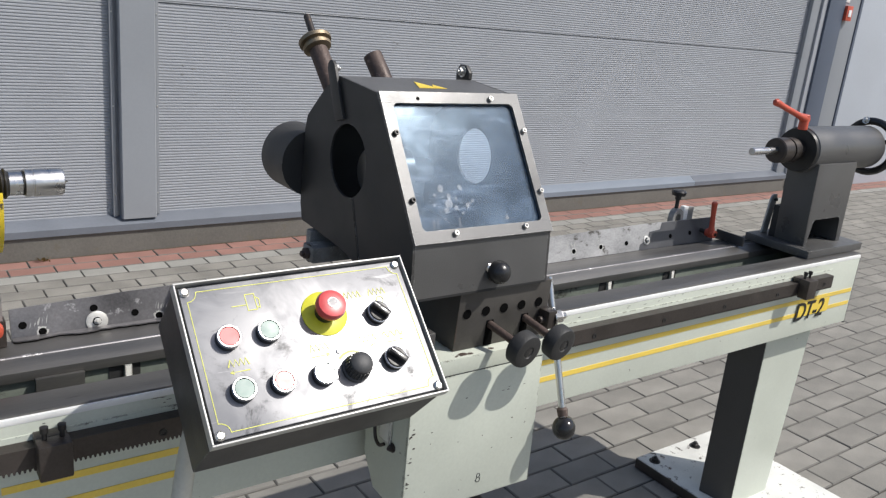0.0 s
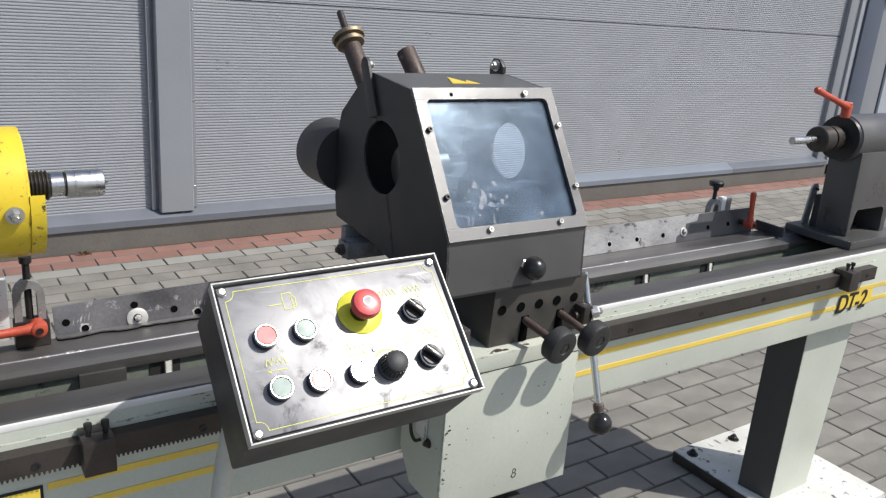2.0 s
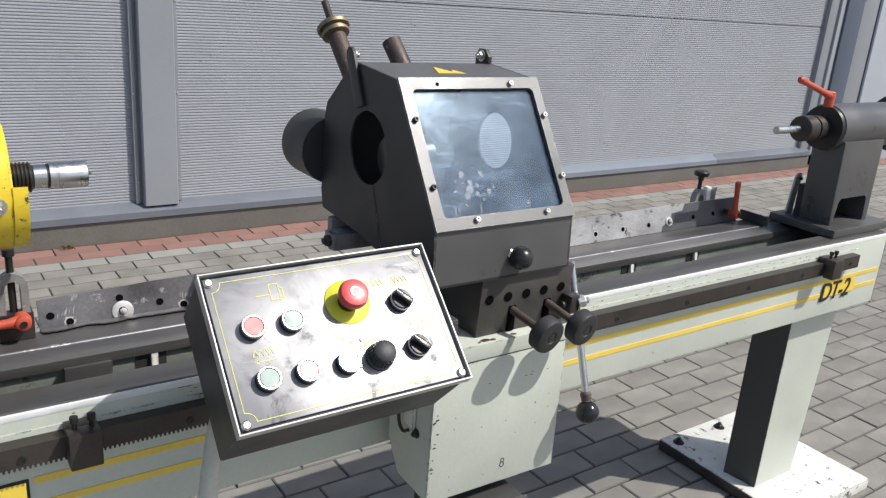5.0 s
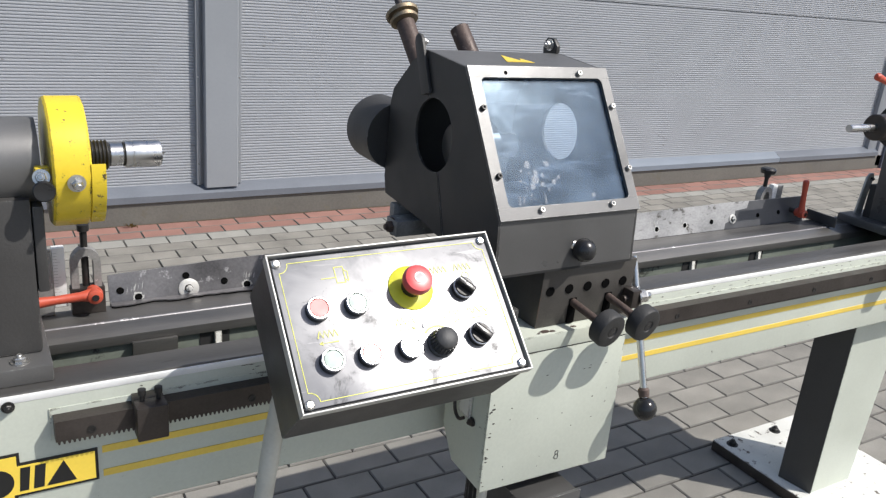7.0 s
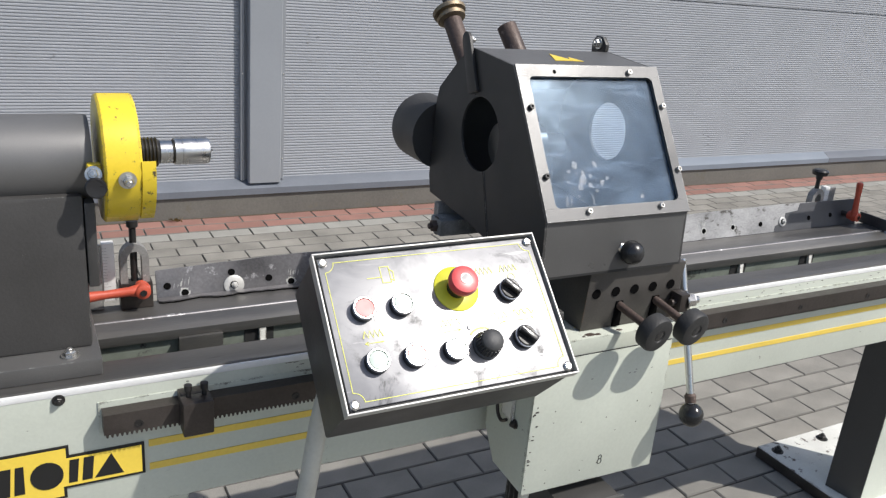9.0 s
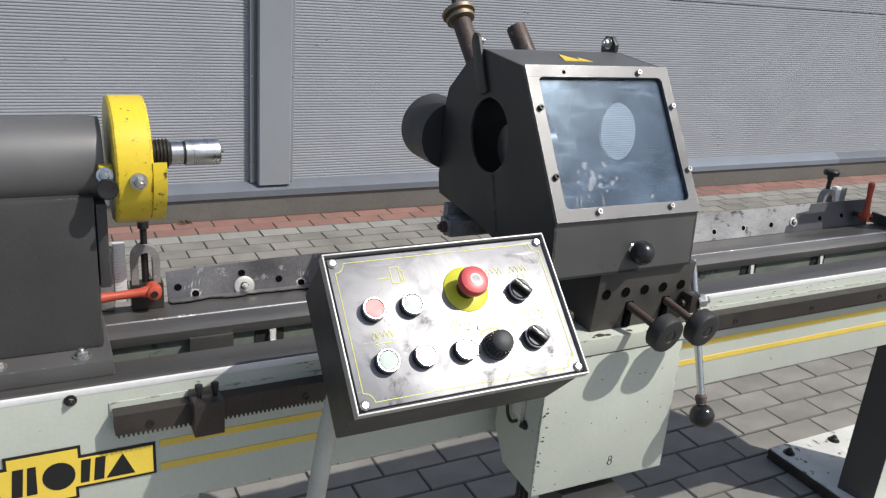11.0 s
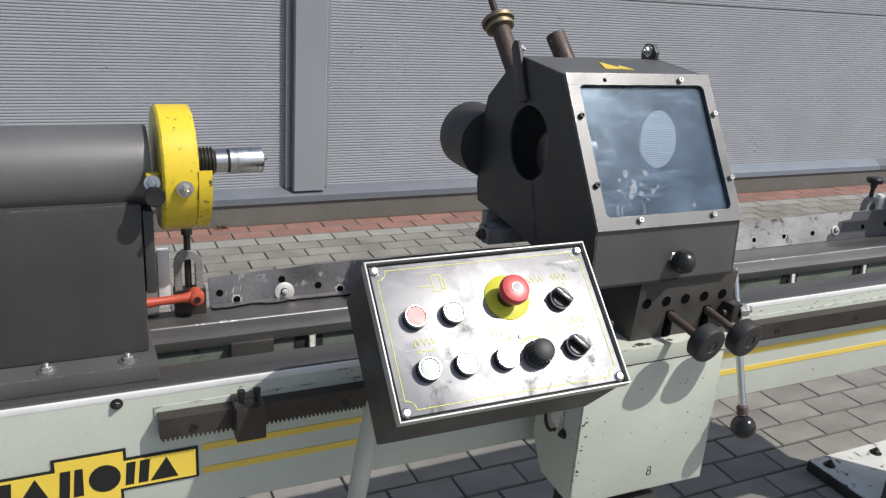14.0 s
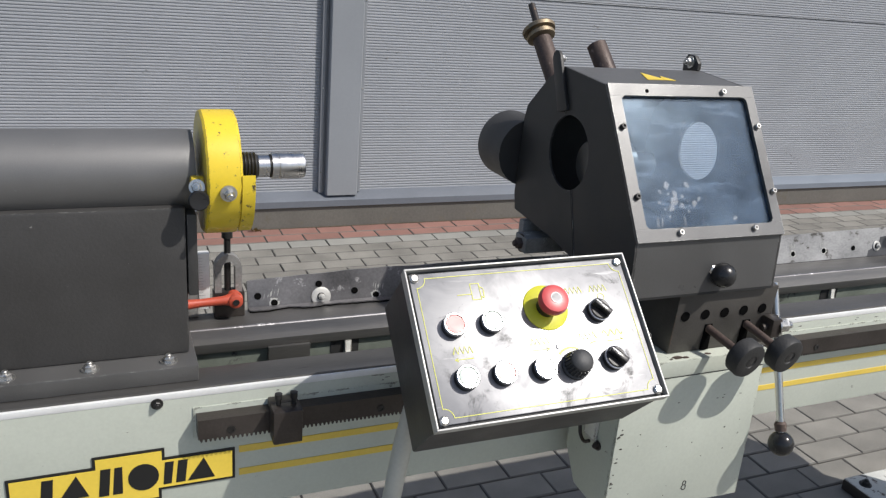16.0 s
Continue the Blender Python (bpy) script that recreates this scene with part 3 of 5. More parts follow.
# legs with foot plates
def pedestal(dx):
    """A leg that widens towards the bed, dark on its inner side, on a bolted plate."""
    low = [(0.957, 0.05), (1.142, 0.05), (1.142, 0.2), (0.943, 0.15)]
    high = [(0.952, 0.05), (1.185, 0.05), (1.185, 0.2), (0.938, 0.15)]
    bm = bmesh.new()
    a = [bm.verts.new((x + dx, y, 0.03)) for x, y in low]
    b = [bm.verts.new((x + dx, y, 0.6055)) for x, y in high]
    bm.faces.new(a), bm.faces.new(b)
    for k in range(4):
        bm.faces.new((a[k], a[(k + 1) % 4], b[(k + 1) % 4], b[k]))
    bmesh.ops.bevel(bm, geom=bm.edges[:], offset=0.004, segments=2, affect="EDGES")
    leg = part("leg", bm, PAINT, bed, "pale green pedestal leg")
    # thin dark sheet over the leg's inner side
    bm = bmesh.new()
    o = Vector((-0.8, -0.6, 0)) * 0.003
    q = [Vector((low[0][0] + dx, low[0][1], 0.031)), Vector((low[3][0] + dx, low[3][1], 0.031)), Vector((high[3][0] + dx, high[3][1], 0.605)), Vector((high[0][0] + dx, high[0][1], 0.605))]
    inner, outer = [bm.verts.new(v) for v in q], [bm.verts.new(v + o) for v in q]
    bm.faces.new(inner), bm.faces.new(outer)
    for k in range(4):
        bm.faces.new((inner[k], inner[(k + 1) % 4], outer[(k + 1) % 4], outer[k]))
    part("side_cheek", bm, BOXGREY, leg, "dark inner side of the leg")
    foot = part("foot_plate", box(0.908 + dx, 1.33 + dx, -0.1, 0.372, 0.0, 0.036, 0.003), FOOTPAINT, bed, "chipped white foot plate")
    part("rusty_edge", box(0.9045 + dx, 0.9078 + dx, -0.098, 0.37, 0.002, 0.034, 0.001), STEEL, foot, "dark rusty edge")
    for x in (0.946, 1.152):
        part("bolt", hexbolt((x + dx, 0.328, 0.036), (0, 0, 1), 0.012, 0.010), BLACKBOLT, foot)


pedestal(0.0)
pedestal(-2.06)
part("end_cabinet", box(-1.75, X0 - 0.002, -0.01, 0.26, 0.0, 0.80, 0.01), NAVY, bed, "dark blue end cabinet")

# toothed rack along the beam
RX0, RX1 = -1.0, 1.085
pts, x, t = [], RX0, 0.00628
while x < RX1 - t:
    pts += [(x, 0.7465), (x + t * 0.3, 0.7465), (x + t * 0.5, 0.7418), (x + t * 0.8, 0.7418)]
    x += t
rack = part("rack", prism([(RX0, 0.777)] + pts + [(RX1, 0.744), (RX1, 0.777)], "y", -0.024, -0.0002), STEEL, bed, "dark steel gear rack")
part("rack_backing", box(RX0 - 0.004, RX1 + 0.03, -0.002, -0.0003, 0.738, 0.786, 0.0005), PAINT, rack)
for x in [-0.955 + 0.222 * i for i in range(10)]:
    part("screw", turned((x, -0.0242, 0.757), (0, -1, 0), [(0, 0.006), (0.001, 0.006), (0.001, 0.0035), (-0.002, 0.003)], 14), BLACKBOLT, rack)
for cx in (-0.88, 0.935):
    clamp = part("rack_clamp", box(cx - 0.021, cx + 0.021, -0.052, -0.0243, 0.738, 0.79, 0.003), STEEL, bed, "dark steel stop block")
    box_top = box(cx - 0.0205, cx + 0.0205, -0.0242, -0.003, 0.7775, 0.7895, 0.002)
    part("bridge", box_top, STEEL, clamp)
    for dx in (-0.010, 0.012):
        part("screw", turned((cx + dx, -0.03, 0.79), (0, 0, 1), [(0, 0.0035), (0.01, 0.0035), (0.01, 0.0055), (0.018, 0.0055), (0.0185, 0.004)], 14), BLACKBOLT, clamp)

# maker's plate: plain shapes in its colours, and the model lettering
PX, PZ = 0.008, 0.005
stepped = lambda e: [(PX + x, PZ + z) for x, z in ((-1.252 + e, 0.655 + e), (-1.168 + e, 0.655 + e), (-1.168 + e, 0.64 + e), (-1.058 - e, 0.64 + e), (-1.058 - e, 0.655 + e), (-0.955 - e, 0.655 + e),
                                                   (-0.955 - e, 0.707 - e), (-1.052 - e, 0.707 - e), (-1.052 - e, 0.723 - e), (-1.146 + e, 0.723 - e), (-1.146 + e, 0.707 - e), (-1.252 + e, 0.707 - e))]
plate = part("maker_plate", prism(stepped(0), "y", -0.0020, -0.0004), INK, bed, "black and yellow maker's plate")
part("yellow_field", prism(stepped(0.004), "y", -0.0028, -0.0019), DECAL, plate, "yellow field")


def mark(points):
    part("mark", prism([(PX + x, PZ + z) for x, z in points], "y", -0.0034, -0.0027), INK, plate, "black shape")


disc = lambda x, z, r: [(x + r * math.cos(a * math.tau / 20), z + 1.05 * r * math.sin(a * math.tau / 20)) for a in range(20)]
for x in (-1.171, -1.003):
    mark([(x - 0.019, 0.664), (x + 0.019, 0.664), (x + 0.004, 0.699)])
mark([(-1.235, 0.664), (-1.227, 0.664), (-1.227, 0.673), (-1.235, 0.673)])
mark([(-1.213, 0.664), (-1.198, 0.664), (-1.195, 0.699), (-1.209, 0.699)])
mark([(-1.14, 0.66), (-1.127, 0.66), (-1.123, 0.703), (-1.136, 0.703)])
mark([(-1.122, 0.66), (-1.109, 0.66), (-1.108, 0.703), (-1.118, 0.703)])
mark(disc(-1.081, 0.681, 0.0205))
mark([(-1.055, 0.664), (-1.044, 0.664), (-1.04, 0.7), (-1.052, 0.7)])
mark([(-1.038, 0.664), (-1.025, 0.664), (-1.021, 0.7), (-1.034, 0.7)])
field = part("model_label", box(0.985, 1.135, -0.0026, -0.0012, 0.66, 0.7), DECAL, bed, "yellow label field")
text = bpy.data.curves.new("lettering", "FONT")
text.body, text.size, text.extrude, text.offset, text.shear, text.space_character = "DT-2", 0.074, 0.0006, 0.0006, 0.14, 0.9
holder = new("lettering", text)
me = bpy.data.meshes.new_from_object(holder.evaluated_get(bpy.context.evaluated_depsgraph_get()))
bpy.data.objects.remove(holder)
me.materials.append(INK)
me.transform(pose(0.965, -0.0034, 0.651, 90) @ Matrix.Diagonal((0.96, 1, 1, 1)))
me.transform(Matrix.Translation(-origin(field)))
word = new("lettering", me)
word.parent = field
tagged(word, "black slanted letters")

# ---- template rail behind the ways ----
TILT = Matrix.Translation((0, 0.2515, 0.811)) @ Matrix.Rotation(radians(-17), 4, "X") @ Matrix.Diagonal((1, 1, 0.95, 1)) @ Matrix.Translation((0, -0.2515, -0.811))


def leaning(bm):
    """The strap leans back from the way."""
    bmesh.ops.transform(bm, matrix=TILT, verts=bm.verts)
    return bm


rail = thing("template_rail", (0, 0.258, 0.78), "rubbed steel template strap bolted along the rear way", "steel strap")
n = 150
top = [(-0.885 + 0.84 * i / 40, 0.866 + 0.008 * min(1, i / 9) + 0.0015 * noise.noise((i * 0.37, 0, 5))) for i in range(41)]
low = [(-0.045 - 0.84 * i / n, 0.811 + 0.006 * noise.noise((i * 0.11, 2, 1)) + 0.003 * noise.noise((i * 0.4, 7, 1))) for i in range(n + 1)]
part("strap", leaning(prism(top + low, "y", 0.2515, 0.2585)), STRAP, rail, "rubbed sheet steel with a ragged lower edge")
lip = [(-0.885 + 0.84 * i / n, 0.2385 + 0.006 * noise.noise((i * 0.13, 4, 1)) + 0.003 * noise.noise((i * 0.45, 9, 1))) for i in range(n + 1)]
part("ragged_lip", prism(lip + [(-0.045, 0.2512), (-0.885, 0.2512)], "z", 0.8152, 0.8185), STRAP, rail, "ragged folded lip on the way")
# black strip draws the shadow along the lip's ragged front
part("gasket", prism([(x, y - 0.0022 - 0.001 * noise.noise((x * 30, 3, 3))) for x, y in lip] + [(-0.045, 0.2511), (-0.885, 0.2511)], "z", 0.8151, 0.8166), VOID, rail, "black strip for the shadow line under the ragged lip")
# black colour supplies the shadow line behind the strap's ragged edge
part("base_angle", box(-0.885, 0.915, 0.2505, 0.262, 0.775, 0.812, 0.001), SHADE_OIL, rail)
part("rear_strap", leaning(prism([(-0.08, 0.8125), (0.915, 0.8125), (0.915, 0.884), (0.62, 0.886), (0.1, 0.878), (0.0, 0.872), (-0.04, 0.864), (-0.08, 0.86)], "y", 0.2592, 0.266)), SPOTTED, rail, "spotted steel strap")
part("end_bracket", box(0.93, 0.936, 0.172, 0.2625, 0.8152, 0.843, 0.001), BOXGREY, rail, "dark end bracket")
for x, z in ((-0.757, 0.828), (-0.464, 0.827), (-0.066, 0.829), (0.632, 0.84)):
    y = 0.2515 if x < -0.07 else 0.2590
    wr = 0.0175 if x < 0 else 0.0125
    w = part("washer", leaning(turned((x, y, z), (0, -1, 0), [(0, wr), (0.002, wr), (0.0025, wr - 0.001), (0.0025, 0.006)], 28)), WASHER, rail, "bright washer")
    part("gap_ring", leaning(turned((x, y - 0.0024, z), (0, -1, 0), [(0, 0.0072), (0.0004, 0.0072), (0.0004, 0.005)], 20)), VOID, w, "dark ring round the bolt")
    part("bolt", leaning(hexbolt((x, y - 0.0025, z), (0, -1, 0), 0.0062, 0.004, False)), WASHER, w)
RIMS = (-0.84, -0.655, -0.36, 0.362, 0.458)
for x, z in ((-0.868, 0.8375), (-0.84, 0.823), (-0.76, 0.8515), (-0.695, 0.834), (-0.655, 0.823), (-0.596, 0.8495), (-0.57, 0.8485), (-0.36, 0.84), (-0.282, 0.858), (-0.2, 0.866),
             (-0.03, 0.845), (0.033, 0.837), (0.124, 0.838), (0.228, 0.832), (0.362, 0.836), (0.458, 0.838), (0.554, 0.839), (0.731, 0.843), (0.815, 0.845)):
    y = 0.2515 if x < -0.05 else 0.2590
    h = part("bore", leaning(turned((x, y - 0.0009, z), (0, 1, 0), [(0, 0.0062), (0.0006, 0.0062)], 18)), VOID, rail, "dark bolt hole")
    if x in RIMS:
        ring = [(a * math.tau / 28, 0.0088 + 0.0042 * noise.noise((3 * math.cos(a * math.tau / 28), 3 * math.sin(a * math.tau / 28), x * 50))) for a in range(28)]
        part("worn_rim", leaning(prism([(x + r * math.cos(a), z + r * math.sin(a)) for a, r in ring], "y", y - 0.0004, y - 0.0001)), WASHER, h, "bright rubbed rim")
        for k in range(7):
            a, reach = rng.uniform(0.9, 2.6), rng.uniform(0.006, 0.016)
            sx, sz, w = x + 0.012 * math.cos(a) + rng.gauss(0, 0.006), z + 0.012 * math.sin(a), rng.uniform(0.0006, 0.0018)
            sliver = [(sx, sz), (sx + w, sz + 0.2 * reach), (sx + 0.5 * w + 0.2 * reach, sz + reach), (sx - 0.3 * w + 0.1 * reach, sz + 0.6 * reach)]
            part("scratch", leaning(prism(sliver, "y", y - 0.0003, y - 0.0001)), WASHER, h, "bright scratch")
# darker sheet with a stepped border over the strap's right end
coat = [(0.6, 0.8128), (0.606, 0.83), (0.64, 0.842), (0.646, 0.862), (0.69, 0.866), (0.7, 0.8845), (0.9145, 0.8835), (0.9145, 0.8128)]
part("dark_coat", leaning(prism(coat, "y", 0.2586, 0.2592)), material("dark grey strap end", (0.085, 0.086, 0.092), 0.5, 0.3, scale=20, spread=0.25, grain=240, bump=0.06, wear=(0.25, 0.25, 0.25), wear_at=0.68), rail, "dark stepped end of the strap")


def template_clamp(x, sign_x, upright, back=0.0, drop=0.0):
    """A slotted holder with a scale, a screw with a knob, and a red clamping lever."""
    c = thing("template_clamp", (x, 0.25, 0.80), "slotted steel template holder with white scale and red lever", "clamp", "template clamps")
    X = lambda d: x + sign_x * d
    span = lambda a, b: sorted((X(a), X(b)))
    part("block", box(*span(-0.022, 0.028), 0.226, 0.2495, 0.8155, 0.86, 0.002), STEEL, c)
    bm = bmesh.new()
    outer = [(X(-0.02), 0.86), (X(-0.02), 0.90)] + [(X(0.002 - 0.022 * math.cos(a * math.pi / 8)), 0.90 + 0.026 * math.sin(a * math.pi / 8)) for a in range(1, 8)] + [(X(0.024), 0.90), (X(0.024), 0.86)]
    inner = [(X(-0.009), 0.86), (X(-0.009), 0.90)] + [(X(0.002 - 0.011 * math.cos(a * math.pi / 8)), 0.90 + 0.013 * math.sin(a * math.pi / 8)) for a in range(1, 8)] + [(X(0.013), 0.90), (X(0.013), 0.86)]
    for a, b in zip(range(len(outer) - 1), range(1, len(outer))):
        prism([outer[a], outer[b], inner[b], inner[a]], "y", 0.228, 0.246, 0, bm)
    bmesh.ops.remove_doubles(bm, verts=bm.verts, dist=1e-5)
    part("slotted_plate", bm, WORN, c, "worn slotted plate")
    part("back_plate", box(*span(-0.072, -0.046), 0.236, 0.249, 0.8155, 0.925, 0.002), WORN, c)
    s = part("scale", box(*span(-0.045, -0.027), 0.234, 0.249, 0.83, 0.928, 0.001), WHITE, c, "white scale strip")
    for i in range(14):
        part("tick", box(*span(-0.045, -0.038 if i % 5 else -0.034), 0.2337, 0.234, 0.855 + 0.005 * i, 0.8553 + 0.005 * i), WORN, s)
    screw = part("screw", rod((X(0.002), 0.24, 0.84), (X(0.002), 0.24, 0.955), 0.0055), BLACKBOLT, c)
    if not upright:
        part("head", turned((X(0.002), 0.24, 0.95), (0, 0, 1), [(0, 0.006), (0.002, 0.009), (0.012, 0.009), (0.013, 0.007)], 16), BLACKBOLT, screw)
    else:
        part("knob", turned((X(0.002), 0.24, 0.95), (0, 0, 1), [(0, 0.008), (0.01, 0.009), (0.012, 0.019), (0.022, 0.021), (0.026, 0.016), (0.027, 0)], 18), BAKELITE, screw, "black knob")
    if upright:
        p, q = Vector((0.866, 0.235 - back, 0.843 + drop)), Vector((0.856, 0.235 - back, 0.935 + drop))
        part("lever_post", rod((p.x, p.y + 0.0075, p.z), (p.x, p.y + 0.04, p.z), 0.007), STEEL, c)
    else:
        p, q = Vector((X(0.010), 0.215, 0.852)), Vector((X(-0.075), 0.207, 0.852))
    lever = part("lever", turned(p, q - p, [(-0.012, 0.006), (-0.009, 0.0105), (0.004, 0.011), (0.02, 0.0075), (0.055, 0.0068), ((q - p).length - 0.004, 0.0085), ((q - p).length, 0.006)], 16), RED, c, "red clamping lever")
    turned_bm = turned(p - Vector((0, 0.014, 0)), (0, 1, 0), [(0, 0.008), (0.002, 0.0115), (0.028, 0.0115)], 18)
    part("hub", turned_bm, RED, lever)
    part("socket", turned(p - Vector((0, 0.0150, 0)), (0, -1, 0), [(0, 0.0055), (0.0004, 0.0055), (0.0004, 0.003), (-0.001, 0.003)], 12), BLACKBOLT, lever)
    c.location += Vector((0, back, -drop))
    return c


template_clamp(-0.923, 1, False)
template_clamp(0.775, -1, True, 0.056, 0.018)

# ---- headstock ----
AY, AZ = 0.124, 1.10
hs = thing("headstock", (-1.2, AY, 0.815), "dark grey hammered headstock with yellow guard and bright spindle", "headstock")
part("base_flange", box(-1.62, -0.992, 0.022, 0.226, 0.8152, 0.840, 0.003), HAMMER, hs)
part("body", box(-1.62, -1.0, 0.062, 0.188, 0.8402, 1.06, 0.006), BOXGREY, hs)
part("barrel", turned((-1.62, AY, AZ - 0.005), (1, 0, 0), [(0, 0.056), (0.005, 0.0595), (0.62, 0.0595), (0.635, 0.058)], 48), BARREL, hs)
for x in (-1.45, -1.34, -1.235, -1.133, -1.031):
    part("bolt", hexbolt((x, 0.042, 0.840), (0, 0, 1), 0.008, 0.006), ZINC, hs, "bright hexagon bolt")
part("nose_plate", prism([(0.06, 0.93), (0.12, 0.92), (0.16, 0.96), (0.16, 1.05), (0.06, 1.05)], "x", -0.9995, -0.986, 0.003), BOXGREY, hs)
guard = part("spindle_guard", turned((-0.975, AY - 0.008, AZ - 0.004), (1, 0, 0), [(0, 0.06), (0, 0.085), (0.003, 0.088), (0.044, 0.088), (0.047, 0.086), (0.047, 0.08), (0.043, 0.03)], 16), YELLOW, hs, "chipped yellow spindle guard")
arc = [math.radians(a) for a in range(170, 242, 4)]
bm = prism([(AY - 0.008 + 0.0885 * math.cos(t), AZ - 0.004 + 0.0885 * math.sin(t)) for t in arc] + [(AY - 0.008 + 0.0855 * math.cos(t), AZ - 0.004 + 0.0855 * math.sin(t)) for t in arc[::-1]], "x", -0.9295, -0.912)
part("guard_flap", bm, FLAP, guard, "chipped yellow flap")
gb = part("bolt", hexbolt((-0.948, 0.0275, 1.088), (0, -1, 0), 0.0075, 0.009), ZINC, guard, "bright bolt")
part("stud", rod((-0.948, 0.0215, 1.088), (-0.948, 0.006, 1.088), 0.0042, 12, None, 0.001), ZINC, guard)
part("clip", box(-0.994, -0.976, 0.046, 0.066, 1.082, 1.104, 0.003), YELLOW, guard)
part("clip_bolt", hexbolt((-0.987, 0.041, 1.094), (-0.2, -1, 0.3), 0.007, 0.006), ZINC, hs)
part("clip_knob", turned((-0.986, 0.044, 1.077), (0, -1, 0.1), [(0, 0.006), (0.006, 0.007), (0.007, 0.013), (0.014, 0.0138), (0.016, 0.012), (0.0155, 0.004)], 20), BAKELITE, hs, "black knob")
prof, s = [(0, 0.016)], 0.0
while s < 0.036:
    prof += [(s, 0.0185), (s + 0.002, 0.021), (s + 0.003, 0.021), (s + 0.0045, 0.0185)]
    s += 0.0048
part("thread", turned((-0.934, AY, AZ), (1, 0, 0), prof + [(0.041, 0.016)], 28), BLACKBOLT, hs, "black threaded nose")
part("spindle", turned((-0.893, AY, AZ), (1, 0, 0), [(0, 0.012), (0, 0.0165), (0.016, 0.0165), (0.0165, 0.0145), (0.019, 0.0145), (0.0195, 0.019), (0.028, 0.019), (0.0285, 0.0182), (0.03, 0.0182), (0.0305, 0.019), (0.065, 0.019), (0.068, 0.0175), (0.068, 0.004), (0.076, 0.0)], 36), CHROME, hs, "bright turned spindle")

part("groove_ring", turned((-0.876, AY, AZ), (1, 0, 0), [(0, 0.0142), (0, 0.0168), (0.0035, 0.0168), (0.0035, 0.0142)], 32), BLACKBOLT, hs, "dark groove")

# ---- tailstock ----
ts = thing("tailstock", (1.18, AY, 0.815), "dark grey tailstock with bright quill and handwheel", "tailstock")
base = part("base", box(1.025, 1.31, 0.025, 0.225, 0.8152, 0.838, 0.004), HAMMER, ts)
bm = prism([(1.06, 0.838), (1.074, 0.838), (1.08, 0.905), (1.09, 0.915), (1.215, 0.915), (1.225, 0.905), (1.225, 0.838), (1.25, 0.838), (1.245, 1.07), (1.048, 1.07)], "y", 0.064, 0.156, 0.003)
part("column", bm, HAMMER, ts)
# black sheet stands in for the shade inside the column's opening
part("column_back", box(1.062, 1.24, 0.1565, 0.176, 0.8385, 0.93), SHADE_OIL, ts)
part("barrel", turned((1.03, AY, AZ), (1, 0, 0), [(0, 0.056), (0.004, 0.062), (0.35, 0.062), (0.355, 0.058)], 44), HAMMER, ts)
part("front_ring", turned((1.021, AY, AZ), (1, 0, 0), [(0, 0.045), (0, 0.058), (0.0085, 0.06)], 36), BLACKBOLT, ts)
ch = part("centre_holder", turned((0.92, AY, AZ), (1, 0, 0), [(0, 0.012), (0, 0.03), (0.003, 0.033), (0.04, 0.034), (0.042, 0.03), (0.05, 0.03), (0.05, 0.033), (0.075, 0.033), (0.077, 0.026), (0.11, 0.026)], 36), STEEL, ts, "dark turned centre holder")
part("bearing_ring", turned((0.985, AY, AZ), (1, 0, 0), [(0, 0.0265), (0, 0.029), (0.018, 0.029), (0.018, 0.0265)], 36), CHROME, ch, "bright ring")
part("centre_rod", rod((0.815, AY, AZ), (0.922, AY, AZ), 0.0095, 18, None, 0.001), CHROME, ts, "bright rod")
bm = bmesh.new()
R, r, m = 0.075, 0.011, 36
rings = []
for i in range(m):
    a = i * math.tau / m
    rings.append([bm.verts.new((1.408 + r * math.cos(b * math.tau / 12), AY + (R + r * math.sin(b * math.tau / 12)) * math.cos(a), AZ + (R + r * math.sin(b * math.tau / 12)) * math.sin(a))) for b in range(12)])
for i in range(m):
    for b in range(12):
        bm.faces.new((rings[i][b], rings[i][(b + 1) % 12], rings[(i + 1) % m][(b + 1) % 12], rings[(i + 1) % m][b]))
wheel = part("handwheel", bm, BAKELITE, ts, "black handwheel")
part("hub", rod((1.383, AY, AZ), (1.418, AY, AZ), 0.02), STEEL, wheel)
for a in (0.6, 2.7, 4.8):
    part("spoke", rod((1.408, AY, AZ), (1.408, AY + 0.072 * math.cos(a), AZ + 0.072 * math.sin(a)), 0.007, 10), BAKELITE, wheel)
part("rim_bolt", hexbolt((1.395, AY + 0.02, AZ + 0.075), (-1, 0, 0.3), 0.007, 0.006), ZINC, wheel)
lv = part("lever", turned((1.02, 0.12, 1.184), Vector((-0.155, 0.0, 0.045)), [(-0.012, 0.004), (-0.008, 0.012), (0.006, 0.0125), (0.03, 0.008), (0.12, 0.0075), (0.155, 0.0095), (0.162, 0.005)], 16), RED, ts, "red clamping lever")
part("hub", rod((1.02, 0.12, 1.155), (1.02, 0.12, 1.196), 0.0125, 18, None, 0.002), RED, lv)
for i in range(3):
    part("nameplate_bar", box(1.10 + 0.022 * i, 1.118 + 0.022 * i, 0.0648, 0.0655, 0.9545, 0.9595), ZINC, ts, "small unreadable cast mark")
for i in range(4):
    part("nameplate_bar", box(1.172 + 0.017 * i, 1.184 + 0.017 * i, 0.0648, 0.0655, 0.9545, 0.9595), ZINC, ts, "small unreadable cast mark")
clip = part("clamp_bracket", prism([(1.066, 0.8385), (1.096, 0.8385), (1.1, 0.9), (1.112, 0.94), (1.106, 0.952), (1.09, 0.952), (1.08, 0.94)], "y", 0.2, 0.206, 0.002), WASHER, ts, "small bright clip")
part("pin", rod((1.098, 0.2065, 0.937), (1.098, 0.192, 0.937), 0.004, 12), BLACKBOLT, clip)

ts.location.x -= 0.008

